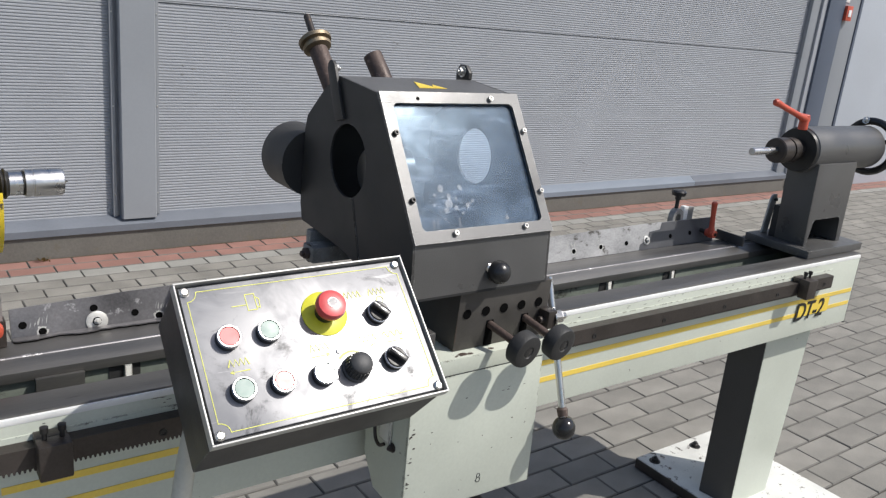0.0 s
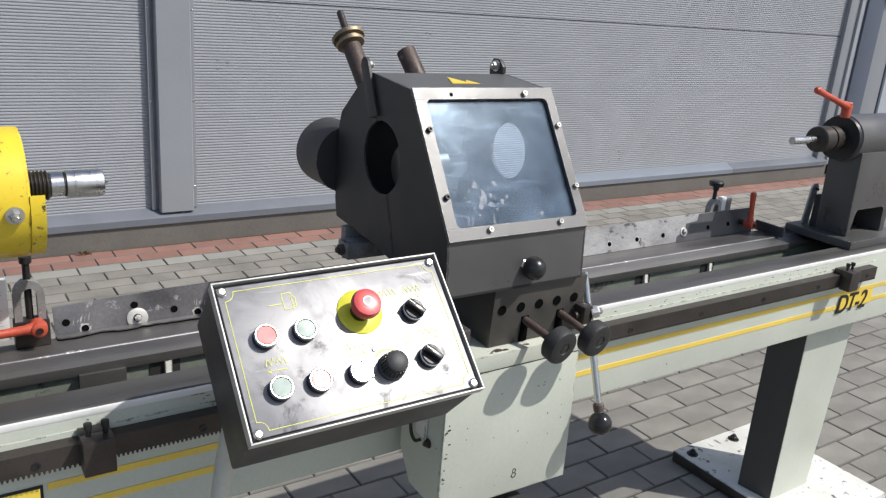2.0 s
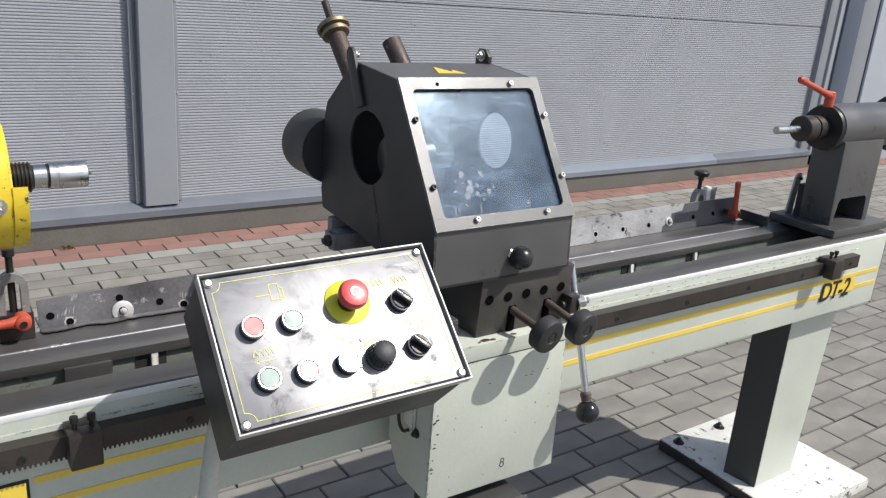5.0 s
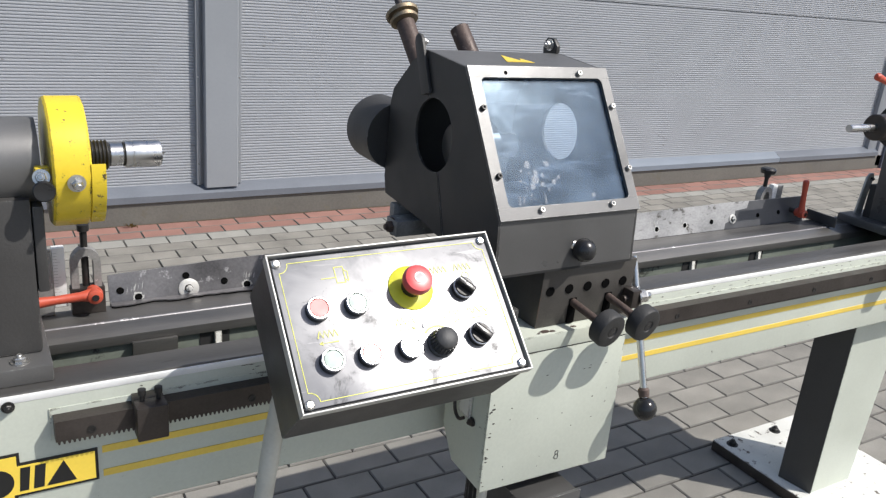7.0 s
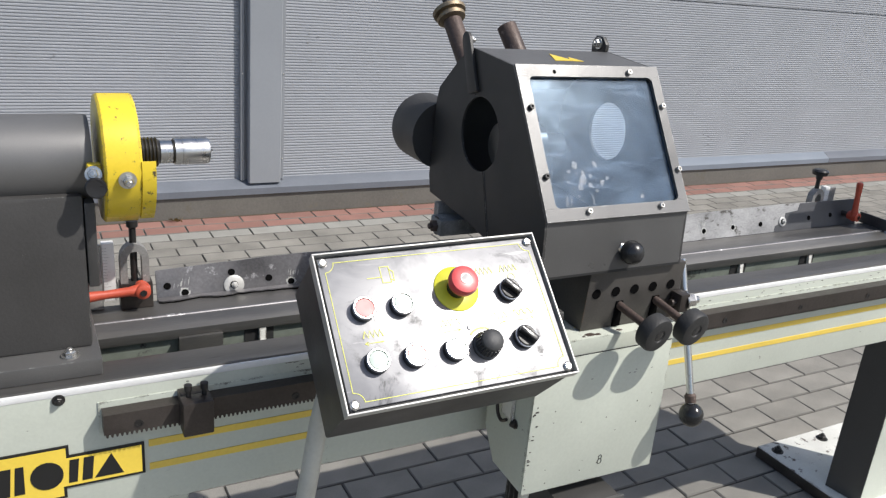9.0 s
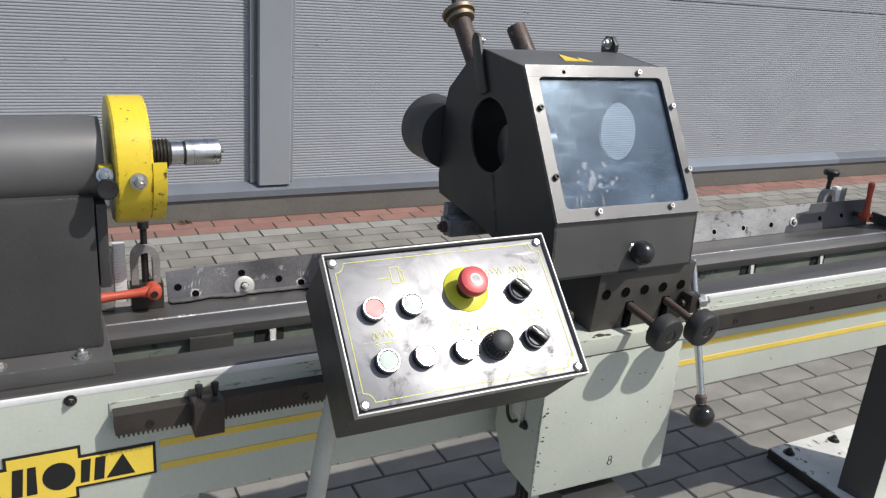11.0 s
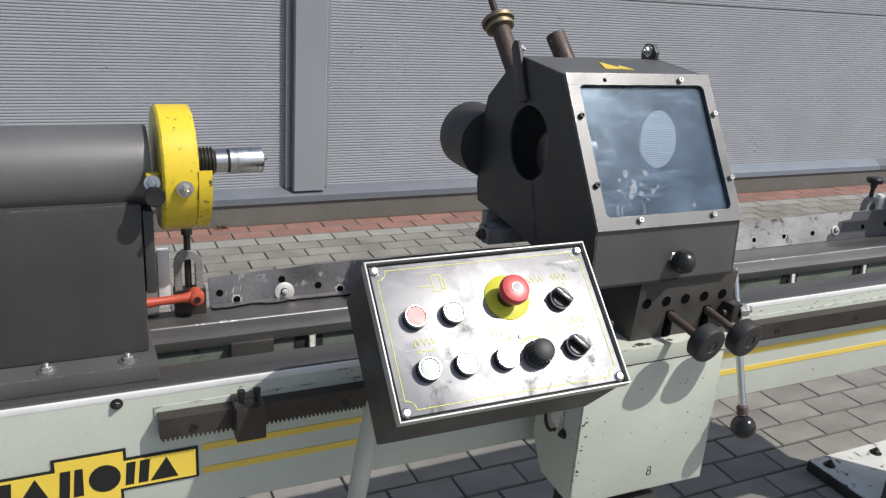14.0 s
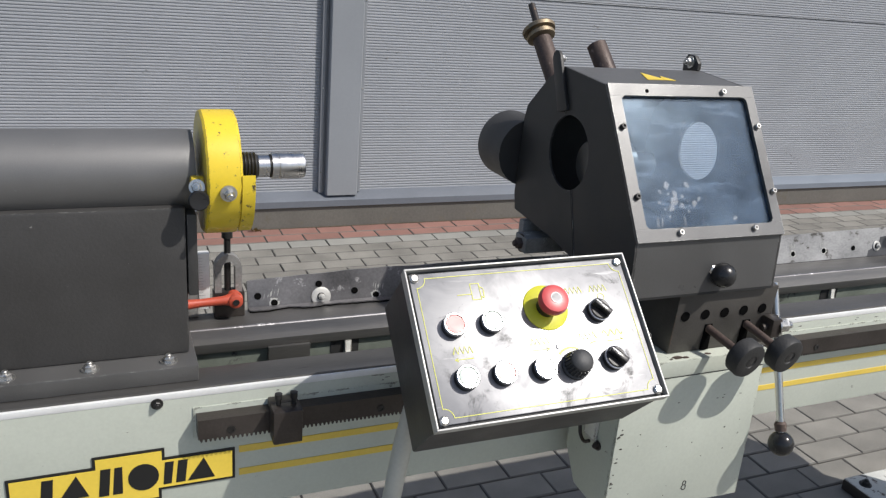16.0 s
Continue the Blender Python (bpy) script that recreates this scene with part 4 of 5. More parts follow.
# ---- carriage ----
CX = -0.652


def cbox(x0, x1, *rest, **kw):
    return box(x0 + CX, x1 + CX, *rest, **kw)


def cv(x, y, z):
    return Vector((x + CX, y, z))


car = thing("carriage", cv(0.39, 0.0, 0.815), "pale green lathe carriage riding on the bed ways", "carriage")
bm = prism([(x + CX, z) for x, z in ((0.26, 0.578), (0.535, 0.572), (0.533, 0.69), (0.53, 0.822), (0.26, 0.822))], "y", -0.157, -0.153, 0.001)
apron = part("apron_front", bm, PAINT, car, "pale green apron plate")
part("apron_side", prism([(-0.1528, 0.58), (-0.065, 0.585), (-0.028, 0.64), (-0.028, 0.822), (-0.1528, 0.822)], "x", CX + 0.26, CX + 0.266, 0.001), PAINT, car, "pale green side plate")
part("apron_side", prism([(-0.1528, 0.574), (-0.075, 0.575), (-0.028, 0.65), (-0.028, 0.822), (-0.1528, 0.822)], "x", CX + 0.524, CX + 0.53, 0.001), PAINT, car, "pale green side plate")
part("apron_bottom", cbox(0.2662, 0.5238, -0.1526, -0.07, 0.582, 0.587), PAINT, car)
part("saddle", cbox(0.258, 0.535, -0.1568, 0.245, 0.823, 0.851, bevel=0.002), PAINT, car, "pale green saddle plate")
part("gib", cbox(0.25, 0.52, 0.003, 0.05, 0.8152, 0.8228), STEEL, car)
part("gib", cbox(0.25, 0.52, 0.16, 0.245, 0.8152, 0.8228), STEEL, car)
for sx, sy, sr in ((0.357, -0.146, 0.014), (0.372, -0.149, 0.009), (0.418, -0.146, 0.008), (0.345, -0.15, 0.005)):
    blot = [(CX + sx + sr * (0.7 + 0.5 * noise.noise((a * 0.9, sx * 40, 2))) * math.cos(a * math.tau / 12), sy + 0.55 * sr * (0.7 + 0.5 * noise.noise((a * 0.9, sx * 40, 2))) * math.sin(a * math.tau / 12)) for a in range(12)]
    part("oil_smear", prism(blot, "z", 0.851, 0.8513), RUSTY, car, "rusty smear")
tag = bmesh.new()
for zc, rr in ((0.6165, 0.0034), (0.608, 0.0042)):
    bent([cv(0.415 + rr * math.cos(a * math.tau / 8), -0.1572, zc + rr * 1.15 * math.sin(a * math.tau / 8)) for a in range(9)], 0.0007, 6, tag, 3)
part("ink_mark", tag, INK, apron, "small inked mark")
flake = random.Random(21)
for k in range(30):
    if k < 13:
        x, z, w, h = 0.2605 + abs(flake.gauss(0, 0.006)), flake.uniform(0.585, 0.75), flake.uniform(0.002, 0.008), flake.uniform(0.0012, 0.0045)
    elif k < 18:
        x, z, w, h = flake.uniform(0.36, 0.5), 0.775 + flake.gauss(0, 0.002), flake.uniform(0.004, 0.014), 0.0012
    else:
        x, z, w, h = flake.uniform(0.29, 0.52), flake.uniform(0.585, 0.76), flake.uniform(0.0012, 0.0045), flake.uniform(0.0012, 0.003)
    blot = [(CX + x + w * (0.5 + flake.uniform(0.3, 0.6) * math.cos(a * math.tau / 7)), z + h * flake.uniform(0.3, 0.6) * math.sin(a * math.tau / 7)) for a in range(7)]
    part("chip", prism(blot, "y", -0.1574, -0.157), STEEL, apron)
part("seam", cbox(0.262, 0.529, -0.1568, -0.1556, 0.8205, 0.8232), INK, apron, "dark seam")
hook = part("latch", bent([cv(0.254, -0.066, 0.728), cv(0.252, -0.07, 0.705), cv(0.25, -0.078, 0.69), cv(0.25, -0.09, 0.684), cv(0.253, -0.1, 0.69)], 0.003), STEEL, car, "bent steel latch")
part("bolt", hexbolt(cv(0.2595, -0.116, 0.69), (-1, 0, 0), 0.0055, 0.006), STEEL, hook)
part("plate_strip", cbox(0.2535, 0.2592, -0.112, -0.08, 0.694, 0.82, bevel=0.001), FOOTPAINT, car, "pale strip on the apron side")

# tool block with bores and feed knobs
block = part("tool_block", prism([(-0.1335, 0.8515), (-0.139, 0.9545), (0.14, 0.9545), (0.14, 0.8515)], "x", CX + 0.349, CX + 0.545, 0.002), BLOCK, car, "dark tool block")
for i in range(5):
    x, z = 0.367 + 0.0385 * i, 0.916
    part("bore", turned(cv(x, -0.1378, z), (0, 1, 0), [(0, 0.0084), (0.0008, 0.0082)], 18), VOID, block, "dark bore")
for x in (0.418, 0.494):
    part("slot", cbox(x - 0.0075, x + 0.0075, -0.1372, -0.133, 0.853, 0.898, bevel=0.001), VOID, block, "dark slot")
for x0, x1, z1 in ((0.418, 0.431, 0.874), (0.494, 0.508, 0.872)):
    shaft = part("feed_shaft", rod(cv(x0, -0.134, 0.891), cv(x1 - 0.002, -0.198, z1 + 0.003), 0.0068, 14), RUSTY, car, "rusty shaft")
    d = Vector((0.12, -1, -0.2)).normalized()
    part("feed_knob", turned(cv(x1, -0.212, z1) - d * 0.016, d, [(0, 0.01), (0.001, 0.0265), (0.004, 0.0298), (0.02, 0.0304), (0.025, 0.028), (0.027, 0.022), (0.0265, 0.011), (0.0252, 0.010), (0.0245, 0.0)], 36), RUBBER, shaft, "round black feed knob")
    part("insert", turned(cv(x1, -0.212, z1) + d * 0.0086, d, [(0, 0.0092), (0.0006, 0.0092), (0.001, 0.008)], 24), BAKELITE, shaft)
piv = part("lever_pivot", rod(cv(0.515, -0.15, 0.888), cv(0.555, -0.15, 0.888), 0.006, 14), STEEL, car)
part("clevis", cbox(0.525, 0.545, -0.163, -0.1375, 0.873, 0.905, bevel=0.003), STEEL, car)
part("nut", hexbolt(cv(0.548, -0.152, 0.889), (1, -0.5, 0.2), 0.0115, 0.014), ZINC, car, "bright nut")
lever = part("feed_lever", rod(cv(0.568, -0.107, 0.945), cv(0.565, -0.193, 0.712), 0.0062, 16), CHROME, car, "bright feed lever")
part("ball_socket", turned(cv(0.5652, -0.1865, 0.728), Vector((-0.003, -0.086, -0.233)), [(0, 0.007), (0.004, 0.01), (0.016, 0.009)], 16), RUSTY, lever)
part("ball_knob", ball(cv(0.5645, -0.199, 0.693), 0.021, 24), BAKELITE, lever, "black ball knob")

# drive motor under the apron
motor = thing("drive_motor", cv(0.43, -0.02, 0.28), "black finned electric motor hanging under the carriage", "motor")
bm = bmesh.new()
for k in range(30):
    a = k * math.tau / 30
    c, s = math.cos(a), math.sin(a)
    q = [(0.43 + CX + rr * c - w * s, -0.02 + rr * s + w * c) for rr, w in ((0.06, -0.0022), (0.082, -0.0012), (0.082, 0.0012), (0.06, 0.0022))]
    prism(q, "z", 0.37, 0.56, 0, bm)
turned(cv(0.43, -0.02, 0.36), (0, 0, 1), [(0, 0.072), (0.21, 0.072)], 30, bm)
part("finned_body", bm, BOXGREY, motor)
part("fan_cover", turned(cv(0.43, -0.02, 0.27), (0, 0, 1), [(0, 0.06), (0.006, 0.078), (0.02, 0.086), (0.088, 0.088), (0.1, 0.084)], 36), BOXGREY, motor)
part("mount_flange", turned(cv(0.43, -0.02, 0.556), (0, 0, 1), [(0, 0.08), (0.004, 0.092), (0.0315, 0.092)], 32), BOXGREY, motor)
tb = part("terminal_box", cbox(0.335, 0.45, -0.185, -0.06, 0.455, 0.55, bevel=0.004), BOXGREY, motor)
part("cover", cbox(0.332, 0.453, -0.192, -0.1855, 0.452, 0.553, bevel=0.002), HAMMER, tb)
part("label_tag", cbox(0.36, 0.37, -0.1927, -0.192, 0.465, 0.48), WHITE, tb)
part("gland", turned(cv(0.335, -0.13, 0.49), (-1, 0, 0.1), [(0, 0.015), (0.012, 0.015), (0.013, 0.012), (0.022, 0.012)], 8), ZINC, tb, "bright cable gland")
part("elbow", bent([cv(0.315, -0.13, 0.491), cv(0.3, -0.13, 0.495), cv(0.288, -0.13, 0.515), cv(0.286, -0.13, 0.545), cv(0.287, -0.13, 0.58)], 0.009), BONE, motor, "pale conduit elbow")

# unseen plate, added to keep sun off the beam below the box
part("support_arm", cbox(0.02, 0.249, -0.185, -0.04, 0.824, 0.836, bevel=0.002), BOXGREY, car, "unseen plate added to shade the beam under the control box")
hose = thing("cable_hose", (-0.85, -0.13, 0.0), "pale grey cable hose hanging from the control box to the ground", "cable hose")
part("hose", bent([(-0.725, -0.14, 0.84), (-0.734, -0.132, 0.777), (-0.74, -0.13, 0.73), (-0.752, -0.13, 0.64), (-0.775, -0.13, 0.48), (-0.81, -0.127, 0.29), (-0.845, -0.12, 0.12), (-0.89, -0.1, 0.03), (-0.96, -0.06, 0.0135), (-1.15, 0.0, 0.0135), (-1.4, 0.02, 0.0135)], 0.0135, 14), BONE, hose)

# ---- guard hood over the cutter ----
HX0, HX1 = CX + 0.247, CX + 0.5215
outline = [(0.112, 1.259), (-0.010, 1.249), (-0.142, 1.044), (-0.148, 0.956), (0.0, 0.962), (0.09, 0.976), (0.224, 0.985), (0.232, 1.016), (0.226, 1.152), (0.218, 1.178), (0.155, 1.235)]
hood = thing("guard_hood", (HX0 + 0.14, 0.0, 0.96), "dark hammered steel guard hood with clear window", "guard hood")
part("side_plate", plate_with_hole(outline, (0.068, 1.127), 0.0605, HX0, HX0 + 0.004), HOODSIDE, hood, "dark side plate with round hole")
part("side_plate", plate_with_hole(outline, (0.078, 1.125), 0.0505, HX1 - 0.004, HX1), HOODSIDE, hood, "dark side plate with round hole")


# black inner sheet: the far side's shade is put into its colour
part("side_lining", plate_with_hole([(y * 0.97, 1.12 + (z - 1.12) * 0.96) for y, z in outline], (0.078, 1.125), 0.051, HX1 - 0.0052, HX1 - 0.0043), SHADE_OIL, hood, "black sheet for the shade inside the hood")


def skin(name, i, j, mat=HAMMER, label=""):
    p, q = Vector(outline[i]), Vector(outline[j])
    d = (q - p).normalized()
    return part(name, prism([tuple(p), tuple(q), tuple(q - Vector((d.y, -d.x)) * 0.004), tuple(p - Vector((d.y, -d.x)) * 0.004)], "x", HX0 + 0.0042, HX1 - 0.0042), mat, hood, label)


# paler grey than the front plate puts the top's sheen into its colour
top_skin = skin("top_plate", 0, 1, BARREL)
skin("front_plate", 2, 3)
# added bottom and back sheets in black stand for the hood's inner shade
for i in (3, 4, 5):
    skin("bottom_plate", i, i + 1, SHADE_OIL)
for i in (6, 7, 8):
    skin("back_plate", i, i + 1, SHADE_OIL)
skin("back_plate", 9, 10, SHADE_OIL)
skin("back_plate", 10, 0, SHADE_OIL)
# sloping window frame with an opening
p, q = Vector(outline[1]), Vector(outline[2])
d = (q - p).normalized()
nn = Vector((d.y, -d.x))
if nn.x > 0:
    nn = -nn
SL = (q - p).length


def slope(u0, u1, v0, v1, h0, h1, bm=None, bevel=0.0):
    """A slab on the sloping front: u along x, v down the slope, h out of it."""
    pts = [tuple(p + d * v + nn * h) for v, h in ((v0, h0), (v1, h0), (v1, h1), (v0, h1))]
    return prism(pts, "x", HX0 + u0, HX0 + u1, bevel, bm)


WU = HX1 - HX0
bm = slope(0.0, WU, 0.0, 0.019, 0.0005, 0.006)
slope(0.0, WU, SL - 0.0185, SL + 0.001, 0.0005, 0.006, bm)
slope(0.0, 0.0195, 0.0192, SL - 0.0187, 0.0005, 0.006, bm)
slope(WU - 0.017, WU, 0.0192, SL - 0.0187, 0.0005, 0.006, bm)
for cu, cv0, su, sv in ((0.0195, 0.019, 1, 1), (WU - 0.017, 0.019, -1, 1), (0.0195, SL - 0.0185, 1, -1), (WU - 0.017, SL - 0.0185, -1, -1)):
    rim_pts = [(cu, cv0)] + [(cu + su * 0.009 * (1 - math.sin(a * math.pi / 12)), cv0 + sv * 0.009 * (1 - math.cos(a * math.pi / 12))) for a in range(7)]
    lo, hi = [[bm.verts.new((HX0 + a, *(p + d * b + nn * h))) for a, b in rim_pts] for h in (0.0005, 0.0058)]
    bm.faces.new(lo), bm.faces.new(hi)
    for k in range(len(lo)):
        bm.faces.new((lo[k], lo[(k + 1) % len(lo)], hi[(k + 1) % len(lo)], hi[k]))
frame_ob = part("window_frame", bm, FRAME, hood, "hammered window frame")
pane = part("window_pane", slope(0.018, WU - 0.016, 0.013, SL - 0.018, -0.0035, -0.0005), PANE, hood, "scratched clear window")
for u, v in ((0.0677, 0.0115), (0.2113, 0.0115), (0.011, 0.069), (0.0125, 0.1765), (0.076, SL - 0.011), (0.216, SL - 0.011), (WU - 0.009, 0.069), (WU - 0.006, 0.1755)):
    c = p + d * v + nn * 0.006
    if u == 0.0677:
        part("bore", turned((HX0 + u, c.x, c.y), (0, nn.x, nn.y), [(0, 0.0032), (0.0004, 0.0032)], 14), VOID, frame_ob, "empty screw hole")
    else:
        part("screw", capscrew((HX0 + u, c.x, c.y), (0, nn.x, nn.y), 0.0045, 0.006), ZINC if u > 0.03 else BLACKBOLT, frame_ob)
smear = random.Random(8)
splash = [(0.083, 0.183, 0.0105), (0.0735, 0.159, 0.0065), (0.086, 0.172, 0.006), (0.076, 0.194, 0.0065), (0.095, 0.19, 0.005), (0.098, 0.176, 0.0035), (0.118, 0.188, 0.0062), (0.111, 0.158, 0.0055),
          (0.129, 0.181, 0.0035), (0.06, 0.168, 0.003), (0.055, 0.184, 0.0028), (0.07, 0.207, 0.003), (0.19, 0.213, 0.0045), (0.105, 0.2, 0.0028), (0.063, 0.195, 0.002), (0.13, 0.06, 0.0022)]
for k in range(44):
    if k < len(splash):
        u, v, rr = splash[k]
    elif k < 28:
        u, v, rr = max(0.03, 0.085 + smear.gauss(0, 0.03)), min(SL - 0.03, 0.18 + smear.gauss(0, 0.025)), smear.uniform(0.0008, 0.0022)
    else:
        u, v, rr = smear.uniform(0.04, WU - 0.04), smear.uniform(0.03, SL - 0.035), smear.uniform(0.0005, 0.0013)
    bm = bmesh.new()
    ring = [(u + rr * smear.uniform(0.5, 1.1) * math.cos(a * math.tau / 11), v + rr * smear.uniform(0.5, 1.1) * math.sin(a * math.tau / 11)) for a in range(11)]
    lo, hi = [[bm.verts.new((HX0 + a, *(p + d * b + nn * h))) for a, b in ring] for h in (-0.0004, -0.0001)]
    bm.faces.new(lo), bm.faces.new(hi)
    for i in range(11):
        bm.faces.new((lo[i], lo[(i + 1) % 11], hi[(i + 1) % 11], hi[i]))
    part("glue_smear", bm, SMEAR, pane, "dried pale smear")
lines = [(0.052, 0.216, 0.082, 0.178, 0.0009), (0.045, 0.222, 0.0475, 0.207, 0.0045), (0.0525, 0.222, 0.055, 0.207, 0.0028), (0.094, 0.222, 0.096, 0.207, 0.004), (0.128, 0.222, 0.13, 0.203, 0.0008),
         (0.2, 0.05, 0.235, 0.03, 0.0006), (0.16, 0.075, 0.2, 0.05, 0.0005), (0.11, 0.144, 0.15, 0.184, 0.0005), (0.03, 0.03, 0.05, 0.05, 0.0006)]
for k in range(26):
    u0, v0 = smear.uniform(0.03, WU - 0.06), smear.uniform(0.03, SL - 0.06)
    turn, reach = smear.gauss(0.7, 0.35), smear.uniform(0.006, 0.03)
    lines.append((u0, v0, u0 + reach * math.cos(turn), v0 - reach * math.sin(turn), smear.uniform(0.0002, 0.0005)))
for u0, v0, u1, v1, w in lines:
    a, b = Vector((u0, v0)), Vector((u1, v1))
    o = (b - a).normalized()
    o = Vector((-o.y, o.x)) * w / 2
    bm = bmesh.new()
    bm.faces.new([bm.verts.new((HX0 + q.x, *(p + d * q.y + nn * -0.0002))) for q in (a - o, b - o, b + o, a + o)])
    part("scratch", bm, SMEAR, pane, "pale scratch")
part("cutter_body", turned((HX0 + 0.035, 0.058, 1.108), (1, 0, 0), [(0, 0.02), (0.0, 0.037), (0.003, 0.04), (0.07, 0.04), (0.075, 0.02), (0.12, 0.02)], 32), WAY, hood, "dark ring steady inside the hood")
part("cutter_post", box(HX0 + 0.07, HX0 + 0.13, 0.03, 0.1, 0.9602, 1.07, 0.004), STEEL, hood)
# lugs, knob, stickers, pipes
for y0, z0, y1, z1 in ((0.112, 1.2555, 0.0905, 1.1865), (0.043, 1.0705, 0.008, 0.966)):
    part("seam", prism([(y0, z0), (y0 + 0.0022, z0), (y1 + 0.0022, z1), (y1, z1)], "x", HX0 - 0.0006, HX0 - 0.0001), VOID, hood, "dark joint of the two side sheets")
    part("sheet_edge", prism([(y0 - 0.0012, z0), (y0, z0), (y1, z1), (y1 - 0.0012, z1)], "x", HX0 - 0.0009, HX0 - 0.0001), HAMMER, hood)
lug = part("lug", prism([(0.080, 1.194), (0.107, 1.186), (0.142, 1.267), (0.141, 1.276), (0.135, 1.282), (0.126, 1.282), (0.119, 1.276)], "x", HX0 - 0.006, HX0 - 0.0005, 0.001), HOODSIDE, hood)
part("bolt", hexbolt((HX0 - 0.0005, 0.131, 1.269), (1, 0, 0), 0.006, 0.008), ZINC, lug)
lug = part("lug", prism([(0.107, 1.2605), (0.145, 1.2445), (0.147, 1.272), (0.137, 1.284), (0.119, 1.284), (0.107, 1.272)], "x", HX1 - 0.012, HX1 - 0.0045, 0.001), HOODSIDE, hood)
part("bolt", hexbolt((HX1 - 0.012, 0.127, 1.272), (-1, 0, 0), 0.007, 0.008), ZINC, lug)
stem = part("knob_stem", rod((CX + 0.3945, -0.1385, 0.995), (CX + 0.4055, -0.146, 0.989), 0.0095, 14), ZINC, hood)
part("ball_knob", ball((CX + 0.4076, -0.156, 0.989), 0.019, 24), BAKELITE, stem, "black ball knob")
slope_z = lambda y: 1.259 + (y - 0.112) * (0.01 / 0.122) + 0.0045
for pts in (((0.371, 0.078), (0.351, 0.03), (0.388, 0.03)), ((0.394, 0.056), (0.38, 0.0305), (0.404, 0.027))):
    bm = bmesh.new()
    lo = [bm.verts.new((CX + a, b, slope_z(b) - 0.0042)) for a, b in pts]
    hi = [bm.verts.new((CX + a, b, slope_z(b) - 0.0034)) for a, b in pts]
    bm.faces.new(lo), bm.faces.new(hi)
    for i in range(3):
        bm.faces.new((lo[i], lo[(i + 1) % 3], hi[(i + 1) % 3], hi[i]))
    part("sticker", bm, DECAL, top_skin, "torn yellow warning sticker")
bm = turned((CX + 0.27, 0.2335, 1.087), (0, 1, 0), [(0, 0.04), (0, 0.062), (0.088, 0.0625), (0.091, 0.0615), (0.091, 0.058), (0.02, 0.057), (0.02, 0.0)], 44)
part("extraction_spout", bm, BOXGREY, hood, "dark dust extraction spout")
part("spout_neck", box(CX + 0.30, CX + 0.46, 0.2345, 0.262, 1.04, 1.14, 0.01), BOXGREY, hood)
a, b = Vector((CX + 0.283, 0.17, 1.2)), Vector((CX + 0.276, 0.262, 1.303))
pipe = part("pipe", rod(a, b, 0.0165, 20), RUSTY, hood, "rusty brown pipe")
ax = (b - a).normalized()
part("collar", turned(b - ax * 0.02, ax, [(0, 0.018), (0.003, 0.025), (0.008, 0.026), (0.009, 0.022), (0.014, 0.022), (0.015, 0.029), (0.021, 0.030), (0.024, 0.027)], 30), BRASS, pipe, "tarnished brass collar")
part("thin_rod", rod(b, b + Vector((0.004, 0.044, 0.04)), 0.0065, 12, None, 0.001), STEEL, pipe)
pipe = part("pipe", rod((CX + 0.381, 0.155, 1.212), (CX + 0.367, 0.212, 1.286), 0.0172, 20), RUSTY, hood, "short rusty pipe stub")
part("slide_bar", box(CX + 0.225, CX + 0.335, 0.13, 0.17, 0.9305, 0.9595, 0.003), WORN, hood)
part("slide_bar", box(CX + 0.24, CX + 0.335, 0.172, 0.19, 0.92, 0.978, 0.003), WORN, hood)
part("nut", hexbolt((CX + 0.228, 0.15, 0.945), (-1, 0, 0), 0.011, 0.009), RUSTY, hood)

# ---- control box ----
ctrl = thing("control_box", cv(0.05, -0.2, 0.83), "dark grey control box with black button panel", "control box")
PC = cv(0.0541, -0.2224, 0.9594)
# columns: u to the right, v down the slope, n out of the face
U = Vector((0.99926, -0.03307, 0.01978))
N = Vector((0.002, -0.695, 0.719))
N = (N - U * N.dot(U)).normalized()
V = U.cross(N)


def on_panel(u, v, h):
    return PC + U * u + V * v + N * h


def slab(u0, u1, v0, v1, h0, h1, bevel=0.0, bm=None):
    bm = bm or bmesh.new()
    start = len(bm.verts)
    b2 = box(u0, u1, v0, v1, h0, h1, bevel)
    bmesh.ops.transform(b2, matrix=Matrix((U, V, N)).transposed().to_4x4(), verts=b2.verts)
    bmesh.ops.translate(b2, vec=PC, verts=b2.verts)
    me = bpy.data.meshes.new("tmp")
    b2.to_mesh(me)
    b2.free()
    bm.from_mesh(me)
    bpy.data.meshes.remove(me)
    return bm


case = part("case", slab(-0.159, 0.159, -0.1015, 0.1015, -0.118, -0.004, 0.004), BOXGREY, ctrl)
rim = slab(-0.161, 0.161, -0.104, -0.1018, -0.012, 0.0045, 0.0006)
slab(-0.161, 0.161, 0.1018, 0.104, -0.012, 0.0045, 0.0006, rim)
slab(-0.161, -0.1588, -0.1016, 0.1016, -0.012, 0.0045, 0.0006, rim)
slab(0.1588, 0.161, -0.1016, 0.1016, -0.012, 0.0045, 0.0006, rim)
part("rim", rim, WASHER, ctrl, "rubbed bright rim")
face = part("panel_face", slab(-0.155, 0.155, -0.0975, 0.0975, -0.0039, 0.0, 0.001), FACE, ctrl, "scuffed black panel face")
for u, v in ((-0.149, -0.0915), (0.1485, -0.0915), (-0.149, 0.0925), (0.1485, 0.0925)):
    part("screw", turned(on_panel(u, v, 0), N, [(0, 0.0062), (0.002, 0.0062), (0.004, 0.004), (0.0042, 0)], 16), ZINC, face)
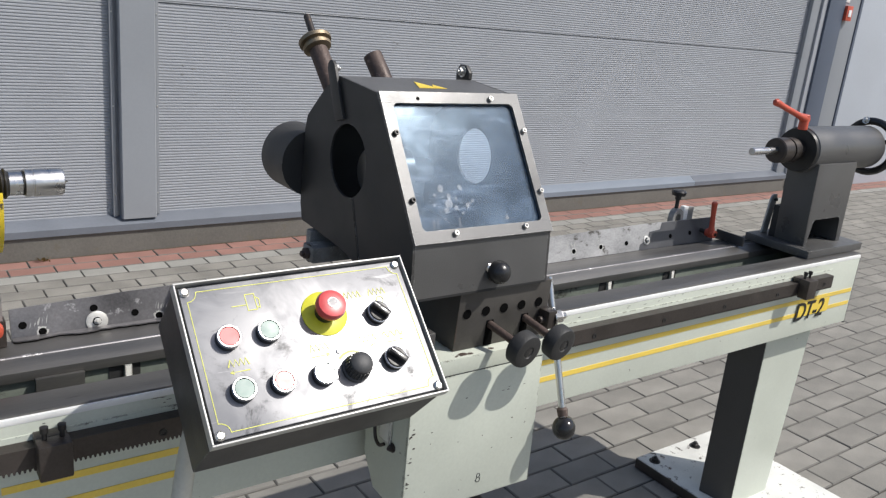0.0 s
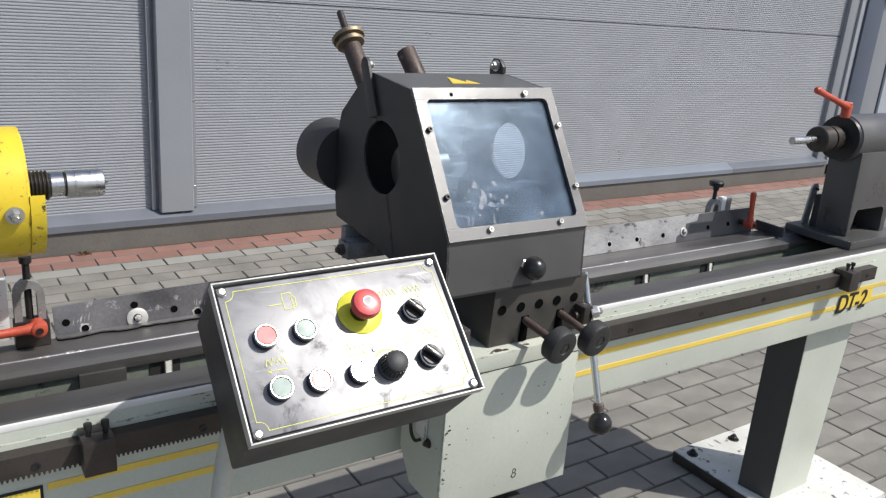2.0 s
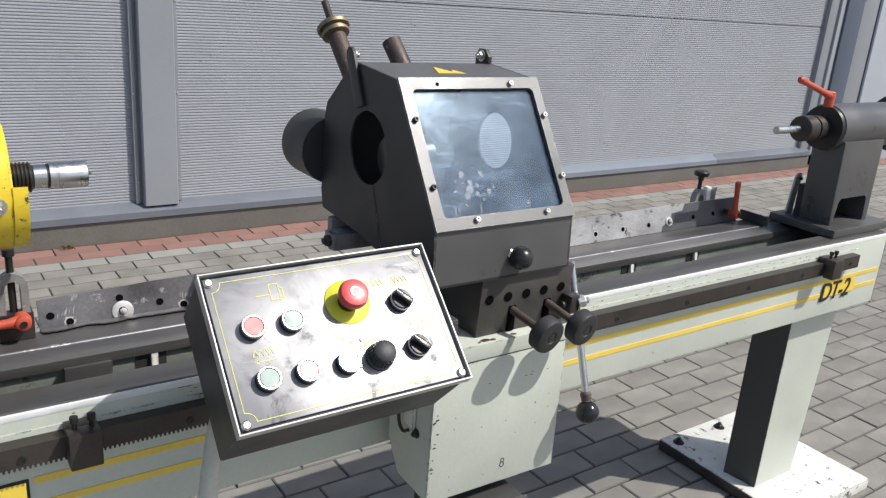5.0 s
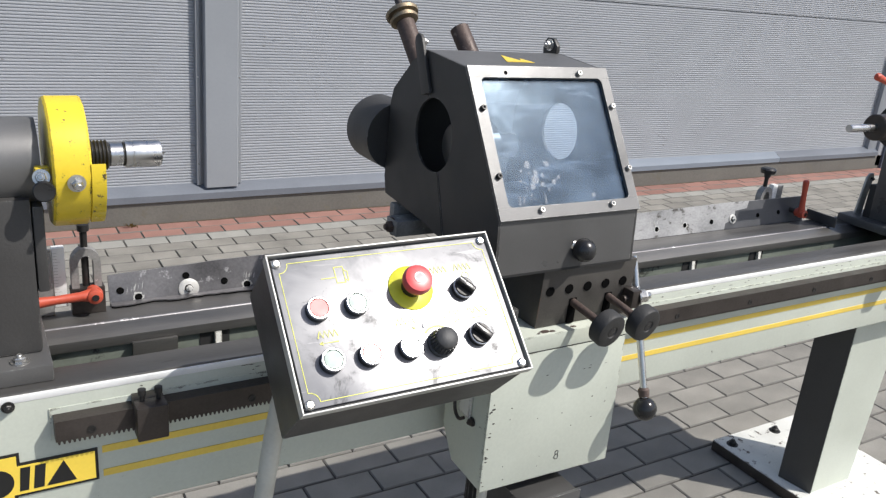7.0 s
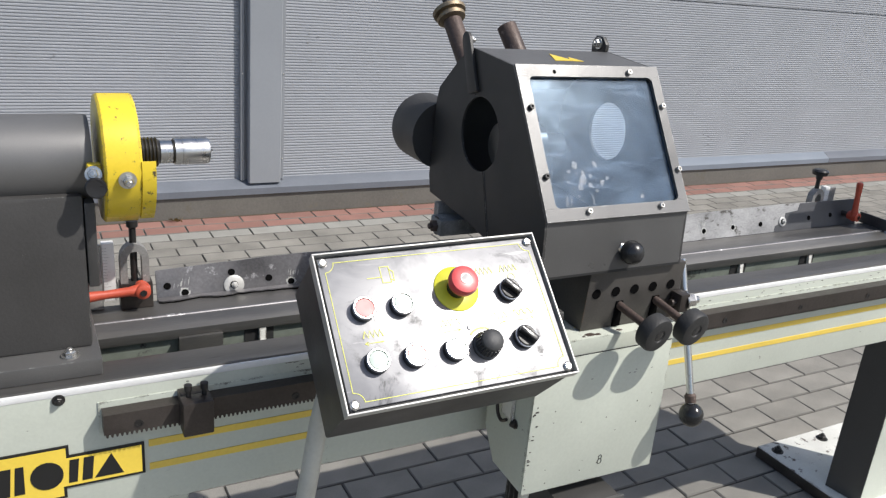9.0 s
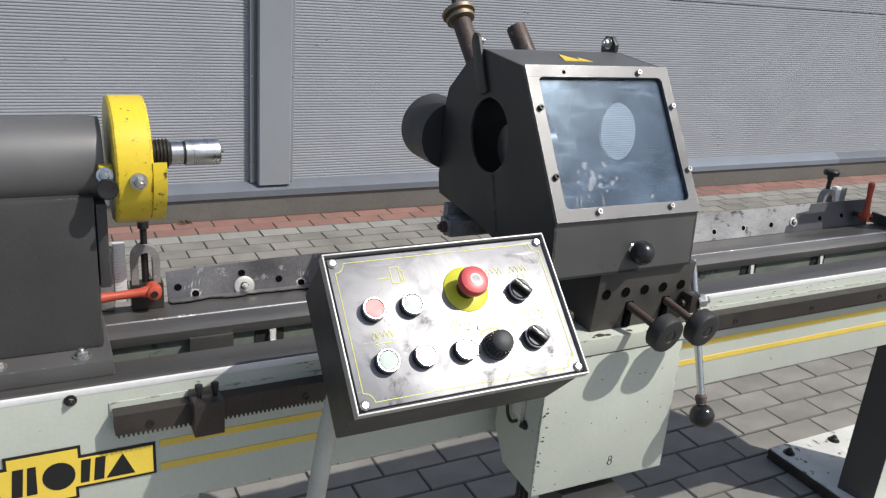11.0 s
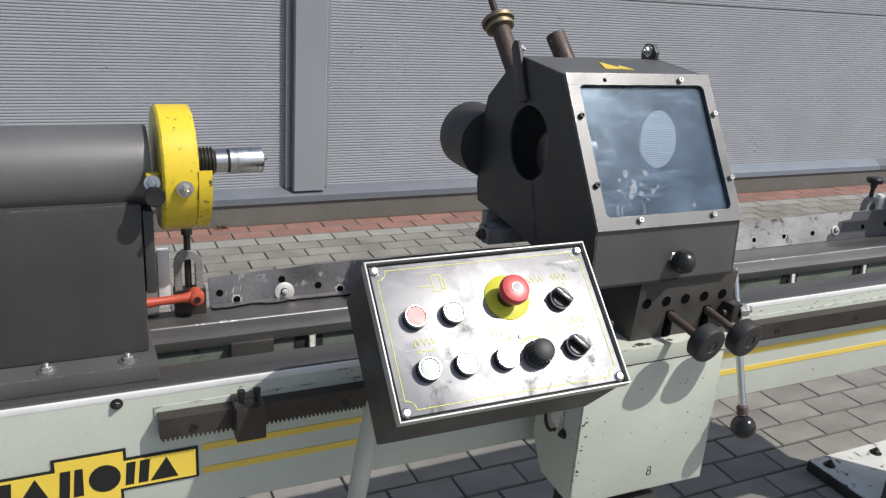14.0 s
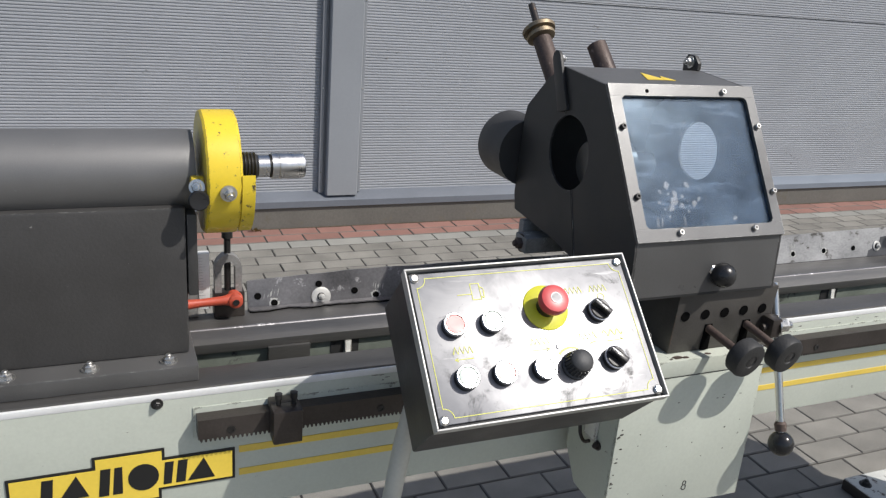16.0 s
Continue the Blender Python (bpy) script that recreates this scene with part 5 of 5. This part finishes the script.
def stroke(points, w=0.0014, closed=False):
    """A printed line through points on the panel, one thin band."""
    bm = bmesh.new()
    P = [Vector(q) for q in points]
    n, rows = len(P), []
    for i, q in enumerate(P):
        before = (q - P[i - 1]).normalized() if i or closed else (P[1] - q).normalized()
        after = (P[(i + 1) % n] - q).normalized() if i < n - 1 or closed else before
        n0, n1 = Vector((-before.y, before.x)), Vector((-after.y, after.x))
        m = n0 + n1
        m = n1 if m.length < 0.3 else m * min(2.0 / max(m.length_squared, 0.5), 1.6)
        rows.append([bm.verts.new(on_panel(*(q + m * (w / 2) * sg), h)) for sg, h in ((1, 0.0001), (1, 0.0005), (-1, 0.0005), (-1, 0.0001))])
    for i in range(n if closed else n - 1):
        a, b = rows[i], rows[(i + 1) % n]
        for k in range(4):
            bm.faces.new((a[k], a[(k + 1) % 4], b[(k + 1) % 4], b[k]))
    if not closed:
        bm.faces.new(rows[0]), bm.faces.new(rows[-1])
    return bm


loop = []
for su, sv in ((-1, -1), (1, -1), (1, 1), (-1, 1)):
    arc = [(su * (0.1475 - 0.0125 * math.sin(a)), sv * (0.0905 - 0.0125 * math.cos(a))) for a in [i * math.pi / 12 for i in range(7)]]
    loop += arc if su * sv > 0 else arc[::-1]
part("border_line", stroke(loop, 0.0008, True), LINE, face, "thin yellow printed border")


def zigzag(u, v, w=0.026, h=0.009, k=8):
    return [(u - w / 2 + w * i / k, v + (h / 2 if i % 2 == 0 else -h / 2)) for i in range(k + 1)]


for u, v in ((-0.106, 0.009), (0.0, 0.009), (0.068, -0.056), (0.106, -0.056), (0.07, 0.009)):
    part("symbol", stroke(zigzag(u, v)), LINE, face, "yellow printed zigzag")
for u, v, s in ((-0.106, 0.0205, -1), (0.0, 0.0205, 1)):
    part("symbol", stroke([(u - s * 0.012, v), (u + s * 0.012, v), (u + s * 0.008, v - 0.002), (u + s * 0.012, v), (u + s * 0.008, v + 0.002)]), LINE, face, "yellow printed arrow")
part("symbol", stroke([(0.094 + 0.03 * i / 24, 0.008 - 0.004 * math.sin(i * math.pi / 4)) for i in range(25)]), LINE, face, "yellow printed wave")
part("symbol", stroke([(0.098, 0.019), (0.122, 0.019), (0.118, 0.017), (0.122, 0.019)]), LINE, face)
part("symbol", stroke([(-0.096, -0.064), (-0.076, -0.064), (-0.076, -0.056), (-0.064, -0.056), (-0.064, -0.078), (-0.076, -0.078), (-0.076, -0.064)], 0.0009), LINE, face, "yellow printed outline")
part("symbol", stroke([(-0.064, -0.074), (-0.059, -0.07), (-0.06, -0.058), (-0.064, -0.06)], 0.0009), LINE, face)
part("symbol", stroke([(0.108 + 0.005 * math.cos(i * math.tau / 14), -0.043 + 0.005 * math.sin(i * math.tau / 14)) for i in range(15)], 0.0008), LINE, face, "yellow printed ring")
part("symbol", stroke([(0.0405 - 0.024 * math.cos(i * math.pi / 12), 0.046 - 0.024 * math.sin(i * math.pi / 12)) for i in range(3, 9)], 0.003), LINE, face, "yellow printed arc")
part("symbol", stroke([(0.07, 0.021), (0.075, 0.0185), (0.08, 0.018)], 0.002), LINE, face)


def push_button(u, v, mat, label):
    b = part("push_button", turned(on_panel(u, v, 0), N, [(0, 0.0155), (0.008, 0.015), (0.0085, 0.0152), (0.011, 0.0146), (0.0112, 0.0125), (0.009, 0.0122)], 32), BLACKBOLT, ctrl, label)
    part("bezel", turned(on_panel(u, v, 0.0081), N, [(0, 0.0153), (0.0028, 0.0152), (0.0034, 0.0144), (0.0034, 0.0128), (0.0012, 0.0124)], 32), CHROME, b, "bright bezel")
    part("cap", turned(on_panel(u, v, 0.0086), N, [(0, 0.012), (0.0018, 0.012), (0.0024, 0.0116), (0.0024, 0.0)], 28), mat, b, "button cap")
    return b


for u, v, mat, label in ((-0.1115, -0.0225, BUTTON_RED, "red push button"), (-0.06, -0.0225, BUTTON_GREEN, "green push button"), (-0.110, 0.0455, BUTTON_GREEN, "green push button"),
                         (-0.060, 0.046, BUTTON_RED, "red push button"), (-0.005, 0.0463, BUTTON_GREEN, "green push button")):
    push_button(u, v, mat, label)
disc = part("stop_disc", turned(on_panel(0.022, -0.0355, 0), N, [(0, 0.0315), (0.0012, 0.0315), (0.0015, 0.031), (0.0015, 0.0)], 44), ESTOP_YELLOW, ctrl, "yellow stop button disc")
part("collar", turned(on_panel(0.022, -0.0355, 0.0015), N, [(0, 0.014), (0.02, 0.0135)], 24), BLACKBOLT, disc)
part("mushroom", turned(on_panel(0.022, -0.0355, 0.017), N, [(0, 0.014), (0.003, 0.0195), (0.010, 0.0205), (0.0155, 0.0185), (0.0175, 0.012), (0.0178, 0.0)], 36), BUTTON_RED, disc, "red mushroom head")
part("ring_mark", turned(on_panel(0.022, -0.0355, 0.0350), N, [(0, 0.0075), (0.0004, 0.0075), (0.0004, 0.006), (0, 0.006)], 24), WHITE, disc, "pale ring mark")
for u, v in ((0.096, -0.023), (0.098, 0.0446)):
    sw = part("selector", turned(on_panel(u, v, 0), N, [(0, 0.0155), (0.007, 0.015), (0.009, 0.0148), (0.011, 0.013), (0.0112, 0)], 32), BLACKBOLT, ctrl, "black selector switch")
    part("bezel", turned(on_panel(u, v, 0.0068), N, [(0, 0.0156), (0.002, 0.0155), (0.0024, 0.0148)], 32), CHROME, sw)
    bm = slab(-0.0042, 0.0042, -0.0135, 0.0135, 0.009, 0.021, 0.002)
    bmesh.ops.rotate(bm, cent=PC, matrix=Matrix.Rotation(radians(42), 3, N), verts=bm.verts)
    bmesh.ops.translate(bm, vec=U * u + V * v, verts=bm.verts)
    grip = part("grip", bm, BAKELITE, sw, "black grip")
    bm = slab(-0.0008, 0.0008, -0.013, -0.004, 0.0211, 0.0216)
    bmesh.ops.rotate(bm, cent=PC, matrix=Matrix.Rotation(radians(42), 3, N), verts=bm.verts)
    bmesh.ops.translate(bm, vec=U * u + V * v, verts=bm.verts)
    part("pointer_line", bm, WHITE, sw, "white pointer line")
pot = part("potentiometer", turned(on_panel(0.0405, 0.047, 0), N, [(0, 0.019), (0.004, 0.019), (0.005, 0.0165), (0.006, 0.0165), (0.024, 0.0145), (0.0262, 0.0125), (0.028, 0.008), (0.0288, 0.004), (0.029, 0)], 24), KNOBGREY, ctrl, "black speed knob")
for k in range(20):
    a = k * math.tau / 20
    part("rib", rod(on_panel(0.0405 + 0.0166 * math.cos(a), 0.047 + 0.0166 * math.sin(a), 0.006), on_panel(0.0405 + 0.0152 * math.cos(a), 0.047 + 0.0152 * math.sin(a), 0.02), 0.0012, 6), BAKELITE, pot)
for u, v in ((0.025, 0.019), (0.012, 0.052)):
    part("screw", turned(on_panel(u, v, 0), N, [(0, 0.0035), (0.001, 0.0035), (0.0012, 0.003), (0.0012, 0)], 14), ZINC, face)
part("support_arm", cbox(0.15, 0.30, -0.15, -0.11, 0.856, 0.9, bevel=0.004), BOXGREY, ctrl, "dark support arm")
part("mount", cbox(0.13, 0.215, -0.166, -0.12, 0.8515, 0.93, bevel=0.003), BOXGREY, ctrl)

# ---- paving blocks ----
ROW, LEN, GAP = 0.1025, 0.2, 0.0021


def block_mesh(name, mat, seed):
    r = random.Random(seed)
    bm = bmesh.new()
    w, l, c = LEN / 2 - 0.0015, ROW / 2 - GAP, 0.0035
    for z, ins in ((-0.012, 0), (-0.0035, 0), (0.0, c)):
        for sx, sy in ((-1, -1), (1, -1), (1, 1), (-1, 1)):
            bm.verts.new((sx * (w - ins) + r.uniform(-1, 1) * 0.0008, sy * (l - ins) + r.uniform(-1, 1) * 0.0008, z + r.uniform(-1, 1) * 0.0006))
    v = list(bm.verts)
    for k in (0, 4):
        for i in range(4):
            bm.faces.new((v[k + i], v[k + (i + 1) % 4], v[k + 4 + (i + 1) % 4], v[k + 4 + i])).material_index = 1
    bm.faces.new(v[8:12])
    return finish(bm, name, [mat, PAVER_EDGE], 20)


pavement = structure("pavement", box(-4.2, 15, -6, WALL - 0.001, -0.03, -0.0095), JOINT, "yard paved with grey concrete blocks in running bond", "pavement")
near = [block_mesh("paving_block", PAVER, s) for s in range(4)]
others = {}
rng = random.Random(11)
for r in range(int((WALL + 6) / ROW)):
    y = WALL - (r + 0.5) * ROW
    x = -4.2 + (0.045 if r % 2 else 0.145)
    mat = PAVER_RED if r < 2 else PAVER_PALE if r == 2 else PAVER
    while x < 14.9:
        c = Vector((x + LEN / 2, y, rng.uniform(-0.0015, 0.0008)))
        if 0.0 < y < 1.6 and -0.2 < c.x < 3.1 and r > 2:
            ob = new("paving_block", near[rng.randrange(4)])
            ob.location = c
            ob.rotation_euler = (rng.uniform(-1, 1) * 0.006, rng.uniform(-1, 1) * 0.004, math.pi * rng.randrange(2))
            ob.parent = pavement
        else:
            others.setdefault(mat.name, (mat, []))[1].append((c, rng.uniform(-1, 1) * 0.006, rng.uniform(-1, 1) * 0.004))
        x += LEN
for mat, spots in others.values():
    verts, faces = [], []
    w, l, cc = LEN / 2 - 0.0015, ROW / 2 - GAP, 0.0035
    for c, tx, ty in spots:
        k = len(verts)
        for z, ins in ((-0.012, 0), (-0.0035, 0), (0.0, cc)):
            for sx, sy in ((-1, -1), (1, -1), (1, 1), (-1, 1)):
                dx, dy = sx * (w - ins), sy * (l - ins)
                verts.append((c.x + dx + rng.uniform(-1, 1) * 0.0008, c.y + dy + rng.uniform(-1, 1) * 0.0008, c.z + z + dy * tx + dx * ty))
        for q in (0, 4):
            for i in range(4):
                faces.append((k + q + i, k + q + (i + 1) % 4, k + q + 4 + (i + 1) % 4, k + q + 4 + i))
        faces.append((k + 8, k + 9, k + 10, k + 11))
    me = bpy.data.meshes.new("paving_blocks")
    me.from_pydata(verts, [], faces)
    me.materials.append(mat)
    me.materials.append(PAVER_EDGE)
    me.polygons.foreach_set("material_index", [0 if k % 9 == 8 else 1 for k in range(len(faces))])
    ob = new("paving_blocks", me)
    ob.parent = pavement
    tagged(ob, "rows of " + mat.name + " blocks", kind="stuff")
